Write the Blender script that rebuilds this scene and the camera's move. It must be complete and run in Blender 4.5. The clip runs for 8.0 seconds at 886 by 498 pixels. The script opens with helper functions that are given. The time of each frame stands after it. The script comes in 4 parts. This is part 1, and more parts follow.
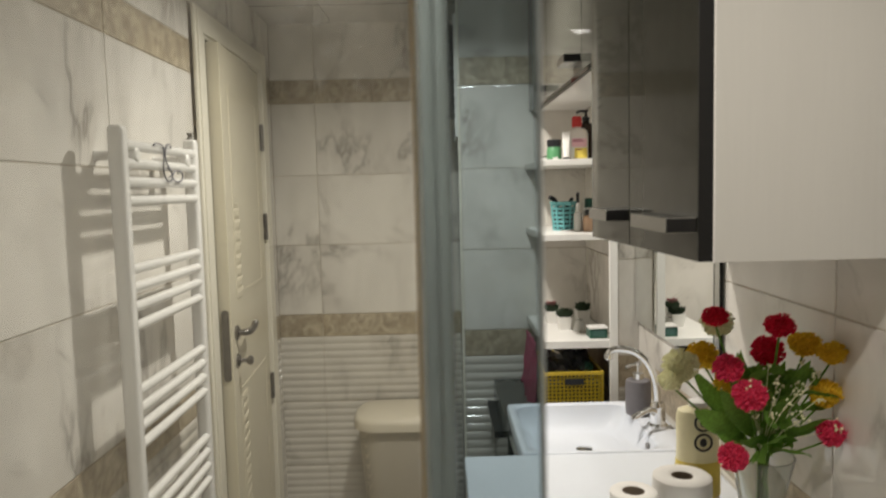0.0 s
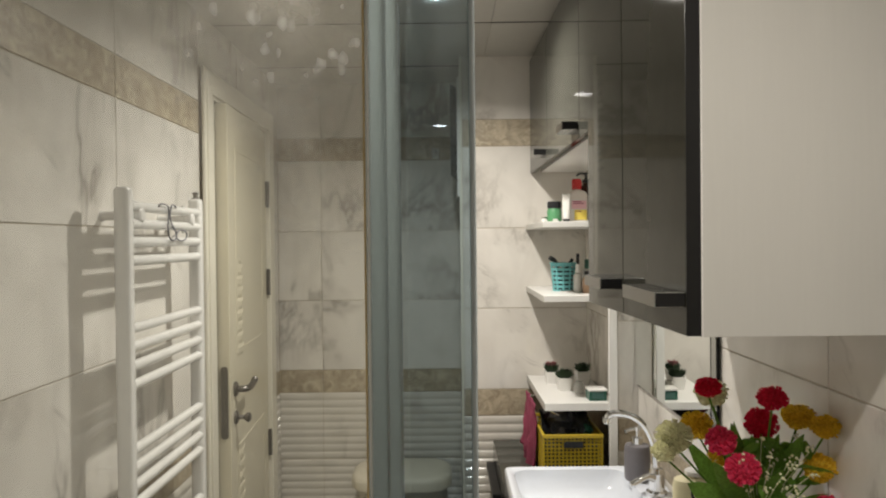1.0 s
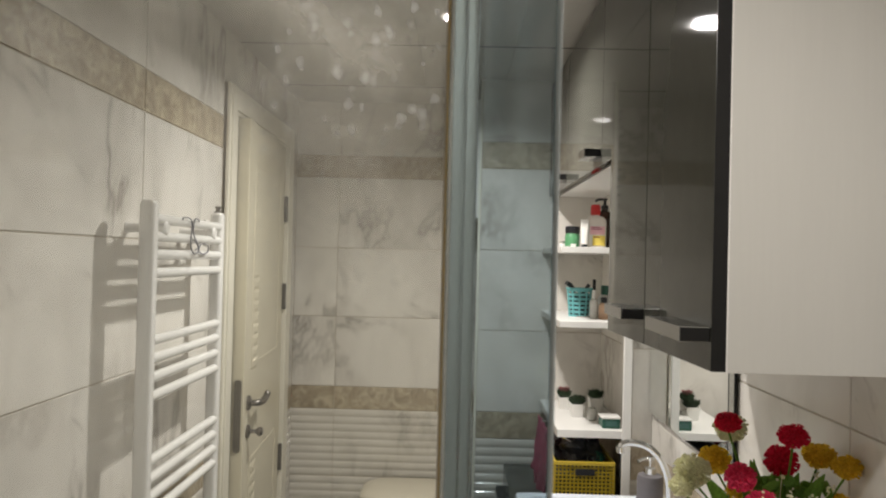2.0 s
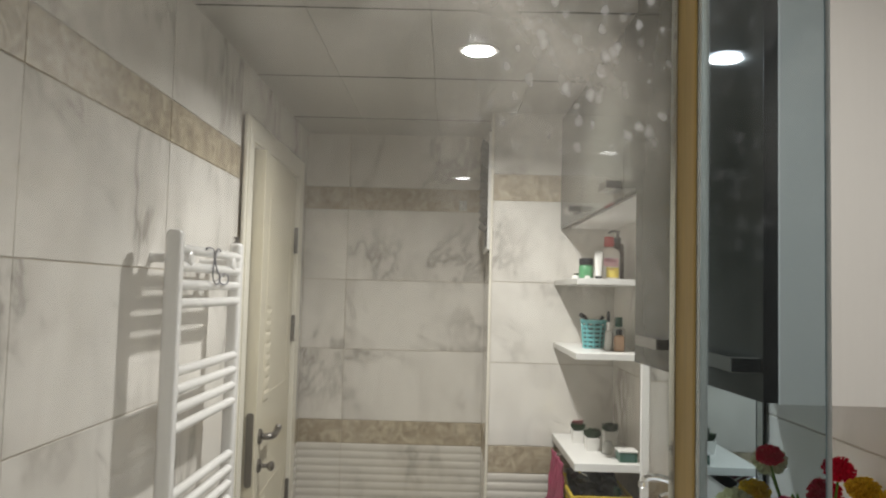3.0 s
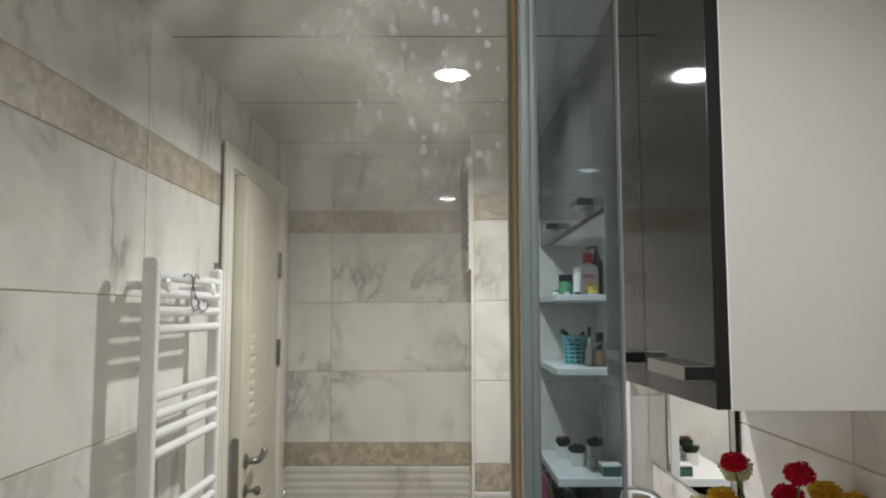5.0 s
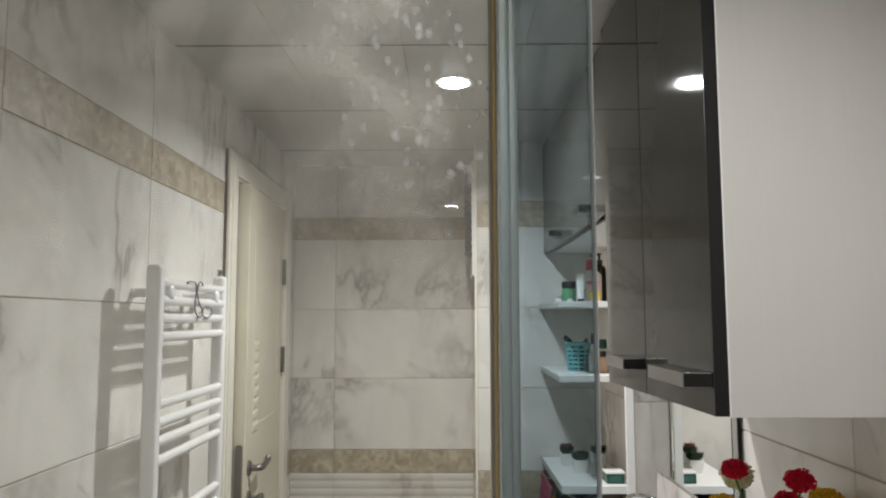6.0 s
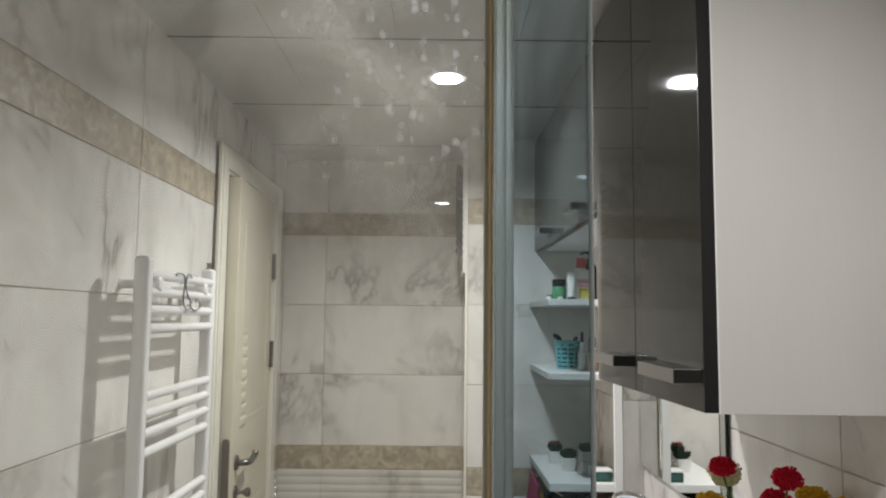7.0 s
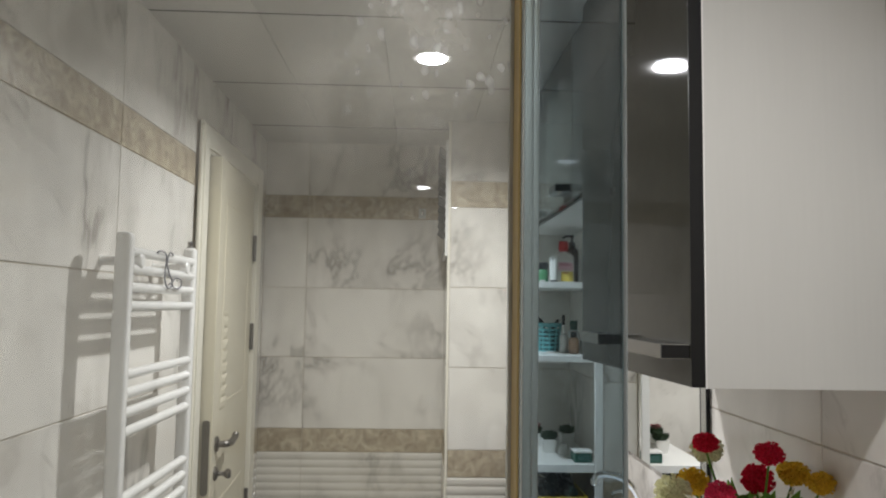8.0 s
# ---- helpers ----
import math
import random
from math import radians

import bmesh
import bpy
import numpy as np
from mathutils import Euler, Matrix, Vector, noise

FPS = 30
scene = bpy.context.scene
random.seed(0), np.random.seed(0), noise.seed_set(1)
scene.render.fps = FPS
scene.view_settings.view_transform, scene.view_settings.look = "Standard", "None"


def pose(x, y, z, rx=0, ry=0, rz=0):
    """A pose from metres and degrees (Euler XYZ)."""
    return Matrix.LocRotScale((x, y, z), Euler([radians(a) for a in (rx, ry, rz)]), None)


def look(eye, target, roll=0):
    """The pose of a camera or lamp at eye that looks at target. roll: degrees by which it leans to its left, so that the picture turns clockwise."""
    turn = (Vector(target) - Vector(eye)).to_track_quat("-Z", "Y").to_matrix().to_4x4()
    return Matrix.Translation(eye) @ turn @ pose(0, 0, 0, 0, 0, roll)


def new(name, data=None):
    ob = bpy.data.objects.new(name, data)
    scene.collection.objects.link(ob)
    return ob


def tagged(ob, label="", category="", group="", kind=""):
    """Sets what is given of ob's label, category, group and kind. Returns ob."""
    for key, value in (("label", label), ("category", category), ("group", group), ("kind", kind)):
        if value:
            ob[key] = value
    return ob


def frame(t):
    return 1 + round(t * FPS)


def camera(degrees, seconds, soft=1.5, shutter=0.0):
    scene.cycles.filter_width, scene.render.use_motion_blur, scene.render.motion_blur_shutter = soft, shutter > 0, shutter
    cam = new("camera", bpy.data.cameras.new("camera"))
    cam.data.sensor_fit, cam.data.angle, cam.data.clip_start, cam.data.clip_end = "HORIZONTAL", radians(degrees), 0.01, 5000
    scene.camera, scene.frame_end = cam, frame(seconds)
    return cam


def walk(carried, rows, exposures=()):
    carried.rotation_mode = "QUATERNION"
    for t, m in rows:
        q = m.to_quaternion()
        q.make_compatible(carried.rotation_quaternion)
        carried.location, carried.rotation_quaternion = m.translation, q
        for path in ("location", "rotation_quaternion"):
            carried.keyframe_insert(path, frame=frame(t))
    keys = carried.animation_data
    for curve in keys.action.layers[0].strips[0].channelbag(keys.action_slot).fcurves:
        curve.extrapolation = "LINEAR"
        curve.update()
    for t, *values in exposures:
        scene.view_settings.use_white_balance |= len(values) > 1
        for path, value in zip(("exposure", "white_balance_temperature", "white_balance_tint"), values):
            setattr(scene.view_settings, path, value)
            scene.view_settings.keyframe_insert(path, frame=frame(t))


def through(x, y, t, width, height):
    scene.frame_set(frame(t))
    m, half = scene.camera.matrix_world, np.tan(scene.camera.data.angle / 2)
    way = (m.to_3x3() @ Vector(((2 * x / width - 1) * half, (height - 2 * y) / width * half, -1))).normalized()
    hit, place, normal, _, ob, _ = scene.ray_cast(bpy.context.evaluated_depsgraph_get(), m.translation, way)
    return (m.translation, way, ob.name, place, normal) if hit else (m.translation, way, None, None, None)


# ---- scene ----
cam = camera(62.9, 8.0, soft=2.0, shutter=0.5)

PATH = [
    (0, (-0.014, -0.041, 1.499), (-0.007, 1.952, 1.334), -1.4),
    (0.2, (0.001, -0.054, 1.512), (0.016, 1.942, 1.386), -1.6),
    (0.5, (0.006, -0.072, 1.528), (0.044, 1.927, 1.463), -1.7),
    (1, (0.003, -0.058, 1.525), (-0.003, 1.942, 1.502), -0.6),
    (2.5, (-0.052, -0.065, 1.54), (-0.084, 1.933, 1.604), 1.7),
    (3, (-0.091, -0.059, 1.53), (-0.108, 1.938, 1.646), 1.5),
    (3.5, (-0.079, -0.077, 1.534), (-0.052, 1.916, 1.693), 1.1),
    (4, (-0.074, -0.067, 1.524), (-0.043, 1.925, 1.696), 0.8),
    (4.5, (-0.057, -0.078, 1.526), (-0.043, 1.915, 1.694), 0.3),
    (6, (-0.036, -0.096, 1.527), (-0.053, 1.895, 1.719), -0.1),
    (6.5, (-0.033, -0.093, 1.525), (-0.046, 1.898, 1.718), 0.2),
    (7, (-0.037, -0.09, 1.52), (-0.028, 1.901, 1.708), 0.6),
    (7.5, (-0.047, -0.097, 1.51), (-0.003, 1.895, 1.683), 0.9),
    (8, (-0.053, -0.084, 1.502), (0.017, 1.909, 1.657), 0.9),
]
walk(cam, [(t, look(eye, target, roll)) for t, eye, target, roll in PATH],
     exposures=[(0.0, -0.16, 6450, 10), (1.2, -0.20, 6400, 10), (2.5, -0.05, 6130, 12), (4.5, -0.07, 5820, 11), (8.0, -0.07, 5800, 11)])

# ---- light ----
world = bpy.data.worlds.new("room_air")
scene.world = world
world.use_nodes = True
world.node_tree.nodes["Background"].inputs["Color"].default_value = (0.9, 0.95, 1.0, 1)
world.node_tree.nodes["Background"].inputs["Strength"].default_value = 0.02
CEIL = 2.21
LAMPS = [(-0.021, 1.948, 14.0), (0.20, 0.235, 8.1)]


def downlight_lamp(x, y, watts):
    data = bpy.data.lights.new("downlight_lamp", "AREA")
    data.shape, data.size, data.energy, data.color = "DISK", 0.08, watts, (1.0, 0.93, 0.83)
    data.spread = radians(156)
    ob = new("downlight_lamp", data)
    ob.location = (x, y, CEIL - 0.012)


for lx, ly, lw in LAMPS:
    downlight_lamp(lx, ly, lw)


# ---- materials ----
def material(name):
    m = bpy.data.materials.new(name)
    m.use_nodes = True
    return m, m.node_tree


def node(tree, kind, **ins):
    n = tree.nodes.new(kind)
    for key, value in ins.items():
        socket = n.inputs[int(key[1:])] if key[0] == "i" and key[1:].isdigit() else n.inputs[key.replace("_", " ")]
        if isinstance(value, bpy.types.NodeSocket):
            tree.links.new(value, socket)
        else:
            socket.default_value = value
    return n


def ramp(tree, value, stops):
    n = node(tree, "ShaderNodeValToRGB", Fac=value)
    els = n.color_ramp.elements
    while len(els) < len(stops):
        els.new(0.5)
    for e, (p, c) in zip(els, stops):
        e.position, e.color = p, (c, c, c, 1) if isinstance(c, float) else (*c, 1)
    return n.outputs["Color"]


def maths(tree, op, a, b=0.0, clamp=False):
    n = tree.nodes.new("ShaderNodeMath")
    n.operation, n.use_clamp = op, clamp
    for k, v in enumerate((a, b)):
        if isinstance(v, bpy.types.NodeSocket):
            tree.links.new(v, n.inputs[k])
        else:
            n.inputs[k].default_value = v
    return n.outputs[0]


def mix(tree, fac, a, b):
    n = tree.nodes.new("ShaderNodeMix")
    n.data_type = "RGBA"
    for k, v in ((0, fac), (6, a), (7, b)):
        if isinstance(v, bpy.types.NodeSocket):
            tree.links.new(v, n.inputs[k])
        else:
            n.inputs[k].default_value = v if k == 0 else (*v, 1)
    return n.outputs[2]


def coords(tree, spread=0.0):
    """Object coordinates, shifted at random from object to object."""
    co = tree.nodes.new("ShaderNodeTexCoord").outputs["Object"]
    if not spread:
        return co
    rnd = tree.nodes.new("ShaderNodeObjectInfo").outputs["Random"]
    far = node(tree, "ShaderNodeCombineXYZ", X=maths(tree, "MULTIPLY", rnd, spread), Y=maths(tree, "MULTIPLY", rnd, spread * 0.37), Z=maths(tree, "MULTIPLY", rnd, spread * 1.9))
    n = tree.nodes.new("ShaderNodeVectorMath")
    tree.links.new(co, n.inputs[0])
    tree.links.new(far.outputs[0], n.inputs[1])
    return n.outputs[0]


def noise_of(tree, co, scale, detail=4.0, distortion=0.0, rough=0.5):
    return node(tree, "ShaderNodeTexNoise", Vector=co, Scale=scale, Detail=detail, Distortion=distortion, Roughness=rough).outputs["Fac"]


def surface(name, colour, rough=0.4, metal=0.0, vary=0.08, scale=30.0, bump=0.0, bump_scale=200.0, rough_vary=0.1, coat=0.0, stretch=(1, 1, 1), spec=0.5):
    """A plain painted, plastic or metal surface with slight blotches, grain and uneven gloss."""
    m, t = material(name)
    b = t.nodes["Principled BSDF"]
    co = coords(t, 9.0)
    if stretch != (1, 1, 1):
        co = node(t, "ShaderNodeMapping", Vector=co, Scale=stretch).outputs[0]
    big, small = noise_of(t, co, scale * 0.2, 3.0), noise_of(t, co, scale * 3.0, 5.0)
    low = tuple(c * (1 - vary) for c in colour)
    high = tuple(min(1.0, c * (1 + vary)) for c in colour)
    both = maths(t, "ADD", maths(t, "MULTIPLY", big, 0.65), maths(t, "MULTIPLY", small, 0.35))
    t.links.new(ramp(t, both, [(0.3, low), (0.7, high)]), b.inputs["Base Color"])
    t.links.new(maths(t, "ADD", maths(t, "MULTIPLY", big, rough * rough_vary * 2), rough * (1 - rough_vary)), b.inputs["Roughness"])
    b.inputs["Metallic"].default_value = metal
    b.inputs["Coat Weight"].default_value = coat
    b.inputs["Specular IOR Level"].default_value = spec
    if bump:
        n = node(t, "ShaderNodeBump", Strength=bump, Distance=0.001, Height=noise_of(t, co, bump_scale, 3.0))
        t.links.new(n.outputs[0], b.inputs["Normal"])
    return m


def marble(name, base, cloud, vein, rough=0.018, veins=1.0):
    """Polished porcelain: soft grey clouds and thin broken veins."""
    m, t = material(name)
    b = t.nodes["Principled BSDF"]
    co = coords(t, 37.0)
    slant = node(t, "ShaderNodeMapping", Vector=co, Rotation=(0.0, 0.6, 0.0), Scale=(1.0, 1.0, 0.55)).outputs[0]
    wob = node(t, "ShaderNodeTexNoise", Vector=slant, Scale=3.4, Detail=10.0, Distortion=0.4, Roughness=0.6).outputs["Fac"]
    ridge = maths(t, "ABSOLUTE", maths(t, "SUBTRACT", wob, 0.5))
    thin = ramp(t, ridge, [(0.0, 1.0), (0.010, 0.6), (0.034, 0.0)])
    wide = ramp(t, ridge, [(0.0, 1.0), (0.13, 0.0)])
    where = ramp(t, noise_of(t, co, 2.6, 3.0), [(0.44, 0.0), (0.66, 1.0)])
    blot = ramp(t, noise_of(t, slant, 7.0, 6.0, 0.8), [(0.42, 0.0), (0.7, 1.0)])
    c = mix(t, maths(t, "MULTIPLY", wide, maths(t, "MULTIPLY", where, 0.42 * veins)), base, cloud)
    c = mix(t, maths(t, "MULTIPLY", blot, 0.22), c, cloud)
    # Short smudged strokes, lying aslant in loose clusters along the veins.
    lean = node(t, "ShaderNodeMapping", Vector=co, Rotation=(0.0, 0.95, 0.0)).outputs[0]
    drawn = node(t, "ShaderNodeMapping", Vector=lean, Scale=(1.0, 1.0, 0.32)).outputs[0]
    stroke = ramp(t, noise_of(t, drawn, 30.0, 6.0, 0.9, 0.6), [(0.54, 0.0), (0.66, 1.0)])
    cluster = ramp(t, noise_of(t, node(t, "ShaderNodeMapping", Vector=lean, Scale=(1.0, 1.0, 0.5), Location=(3.1, 0.0, 1.7)).outputs[0], 5.5, 3.0, 0.3), [(0.58, 0.0), (0.72, 1.0)])
    c = mix(t, maths(t, "MULTIPLY", cluster, 0.30 * veins), c, cloud)
    c = mix(t, maths(t, "MULTIPLY", maths(t, "MULTIPLY", stroke, cluster), 0.62 * veins), c, vein)
    crumb = ramp(t, noise_of(t, slant, 19.0, 8.0, 0.6, 0.65), [(0.56, 0.0), (0.70, 1.0)])
    c = mix(t, maths(t, "MULTIPLY", maths(t, "MULTIPLY", crumb, wide), maths(t, "MULTIPLY", where, 0.20 * veins)), c, vein)
    c = mix(t, maths(t, "MULTIPLY", maths(t, "MULTIPLY", thin, where), 0.62 * veins), c, vein)
    t.links.new(c, b.inputs["Base Color"])
    t.links.new(ramp(t, noise_of(t, co, 5.0, 4.0), [(0.3, rough * 0.7), (0.8, rough * 1.6)]), b.inputs["Roughness"])
    b.inputs["Specular IOR Level"].default_value = 0.6
    return m


def mottled(name):
    """Tan border tile with brown-grey flecks and pale swirls."""
    m, t = material(name)
    b = t.nodes["Principled BSDF"]
    co = coords(t, 37.0)
    fleck = ramp(t, noise_of(t, co, 26.0, 6.0, 1.5, 0.6), [(0.42, 0.0), (0.62, 1.0)])
    swirl = ramp(t, noise_of(t, co, 9.0, 5.0, 2.0), [(0.40, 0.0), (0.65, 1.0)])
    c = mix(t, maths(t, "MULTIPLY", swirl, 0.8), (0.44, 0.37, 0.265), (0.61, 0.535, 0.40))
    c = mix(t, maths(t, "MULTIPLY", fleck, 0.55), c, (0.20, 0.16, 0.11))
    t.links.new(c, b.inputs["Base Color"])
    b.inputs["Roughness"].default_value = 0.42
    return m


MARBLE = marble("polished_marble_tile", (0.80, 0.77, 0.715), (0.42, 0.39, 0.35), (0.20, 0.175, 0.15))
# Left wall's copy of the marble: rougher, its base lightened in place of light.
LIT_SATIN_MARBLE = marble("lit_satin_marble_tile", (0.85, 0.82, 0.77), (0.42, 0.39, 0.35), (0.20, 0.175, 0.15), 0.05)
RIBBED = marble("ribbed_marble_tile", (0.70, 0.67, 0.61), (0.45, 0.42, 0.37), (0.2, 0.18, 0.15), 0.12, 0.7)
BAND = mottled("beige_border_tile")
GROUT = surface("tile_grout", (0.53, 0.47, 0.38), 0.9, bump=0.4, vary=0.15)
FLOORING = marble("floor_tile", (0.52, 0.49, 0.44), (0.33, 0.30, 0.27), (0.12, 0.11, 0.1), 0.2)
PANEL = surface("ceiling_panel_paint", (0.51, 0.495, 0.46), 0.35, vary=0.06, scale=8.0, bump=0.03)
JOINT = surface("ceiling_joint_shadow_gap", (0.06, 0.06, 0.055), 0.9)
CREAM = surface("cream_door_paint", (0.72, 0.67, 0.53), 0.32, vary=0.05, bump=0.05)
CASING = surface("cream_casing_paint", (0.82, 0.785, 0.68), 0.3, vary=0.05, bump=0.05)
ENAMEL = surface("white_radiator_enamel", (0.87, 0.86, 0.84), 0.22, vary=0.03)
NICKEL = surface("brushed_nickel", (0.24, 0.225, 0.21), 0.42, 1.0, vary=0.12)
CHROME = surface("chrome", (0.78, 0.78, 0.78), 0.06, 1.0, vary=0.03)
ALU = surface("satin_aluminium", (0.56, 0.58, 0.56), 0.26, 0.95, vary=0.03, scale=8.0)
GLOSS = surface("dark_gloss_acrylic", (0.070, 0.071, 0.060), 0.045, vary=0.10, scale=10.0, spec=0.12)
BAR = surface("dark_anodised_bar", (0.30, 0.30, 0.29), 0.25, 1.0, vary=0.1)
GLOSS_EDGE = surface("black_door_edge", (0.009, 0.009, 0.009), 0.4, spec=0.25)
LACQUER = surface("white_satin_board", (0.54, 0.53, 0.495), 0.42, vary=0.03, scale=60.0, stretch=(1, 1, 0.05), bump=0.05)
SHELFWHITE = surface("white_shelf_board", (0.82, 0.81, 0.78), 0.35, vary=0.02)
CERAMIC = surface("white_ceramic", (0.78, 0.82, 0.89), 0.07, vary=0.02, coat=0.3)
APPLIANCE = surface("white_appliance_enamel", (0.77, 0.81, 0.87), 0.3, vary=0.02)
HAMPER = surface("cream_plastic", (0.66, 0.61, 0.50), 0.45, vary=0.04, bump=0.1)
SEAL = surface("yellowed_silicone_seal", (0.57, 0.41, 0.15), 0.5, vary=0.35, scale=60.0, stretch=(1, 1, 0.12), bump=0.2)
BEAD = surface("clear_edge_bead", (0.44, 0.50, 0.53), 0.2, vary=0.1)
GASKET = surface("clear_gasket_lip", (0.55, 0.54, 0.50), 0.3, vary=0.1)
PAPER = surface("toilet_paper", (0.84, 0.82, 0.78), 0.95, vary=0.03, bump=0.5, bump_scale=500.0)
CARD = surface("grey_cardboard_core", (0.20, 0.16, 0.12), 0.9)
TURQ = surface("turquoise_plastic", (0.16, 0.46, 0.48), 0.35)
YELLOW = surface("mustard_plastic", (0.55, 0.40, 0.03), 0.4)
BLACKP = surface("black_plastic", (0.012, 0.013, 0.016), 0.35, vary=0.3)
GREEN = surface("green_jar_plastic", (0.09, 0.27, 0.125), 0.35)
TEAL = surface("teal_print", (0.05, 0.13, 0.115), 0.4)
DKGREEN = surface("dark_green_tin", (0.02, 0.10, 0.07), 0.3)
RED = surface("red_cap_plastic", (0.52, 0.03, 0.03), 0.35)
WHITEP = surface("white_plastic", (0.78, 0.77, 0.74), 0.4)
PINKL = surface("cloudy_white_bottle", (0.76, 0.71, 0.66), 0.25, vary=0.08)
LEMON = surface("yellow_label_print", (0.80, 0.64, 0.12), 0.45, vary=0.12)
PALEPINK = surface("pale_pink_print", (0.76, 0.47, 0.52), 0.45)
DUSTY = surface("dusty_pink_leaf", (0.34, 0.15, 0.15), 0.7, vary=0.3)
AMBER = surface("dark_amber_bottle", (0.05, 0.028, 0.02), 0.2)
PEACH = surface("peach_bottle", (0.55, 0.36, 0.24), 0.25)
CLEARB = surface("cloudy_clear_plastic", (0.55, 0.55, 0.52), 0.15)
PINKT = surface("magenta_terry_cloth", (0.27, 0.045, 0.09), 0.95, vary=0.3, scale=80.0, bump=0.8, bump_scale=900.0)
SOAP = surface("grey_stone_dispenser", (0.16, 0.15, 0.16), 0.5, vary=0.12, bump=0.15)
CREAMPK = surface("cream_bottle_plastic", (0.82, 0.76, 0.50), 0.4, vary=0.08)
INK = surface("black_label_ink", (0.02, 0.02, 0.02), 0.5)
WHITEINK = surface("white_label_ink", (0.7, 0.7, 0.66), 0.5)
def petal(name, colour, through=0.45):
    """Thin cloth that lets some light pass."""
    m, t = material(name)
    b = t.nodes["Principled BSDF"]
    co = coords(t, 9.0)
    c = ramp(t, noise_of(t, co, 240.0, 4.0), [(0.3, tuple(v * 0.72 for v in colour)), (0.7, tuple(min(1.0, v * 1.2) for v in colour))])
    t.links.new(c, b.inputs["Base Color"])
    b.inputs["Roughness"].default_value = 0.8
    glow = node(t, "ShaderNodeBsdfTranslucent", Color=c).outputs[0]
    s = node(t, "ShaderNodeMixShader", Fac=through, i1=b.outputs[0], i2=glow).outputs[0]
    t.links.new(s, t.nodes["Material Output"].inputs["Surface"])
    return m


CRIMSON = petal("crimson_cloth_petal", (0.75, 0.018, 0.065))
PINKPET = petal("raspberry_cloth_petal", (0.82, 0.07, 0.17))
YELPET = petal("golden_cloth_petal", (0.95, 0.62, 0.05))
CREPET = petal("cream_cloth_petal", (0.99, 0.96, 0.60), 0.18)
LEAF = petal("green_cloth_leaf", (0.17, 0.33, 0.05))
DKLEAF = surface("dark_green_succulent", (0.035, 0.065, 0.03), 0.6, vary=0.4, scale=90.0)
CABLE = surface("grey_cable", (0.13, 0.13, 0.16), 0.4)


def emitter(name, colour, strength):
    m, t = material(name)
    b = t.nodes["Principled BSDF"]
    b.inputs["Emission Color"].default_value, b.inputs["Emission Strength"].default_value = (*colour, 1), strength
    return m


GLOW = emitter("lamp_diffuser", (1.0, 0.96, 0.90), 45.0)


def looking_glass():
    m, t = material("silvered_mirror")
    b = t.nodes["Principled BSDF"]
    b.inputs["Base Color"].default_value, b.inputs["Metallic"].default_value, b.inputs["Roughness"].default_value = (0.86, 0.88, 0.86, 1), 1.0, 0.012
    return m


MIRROR = looking_glass()


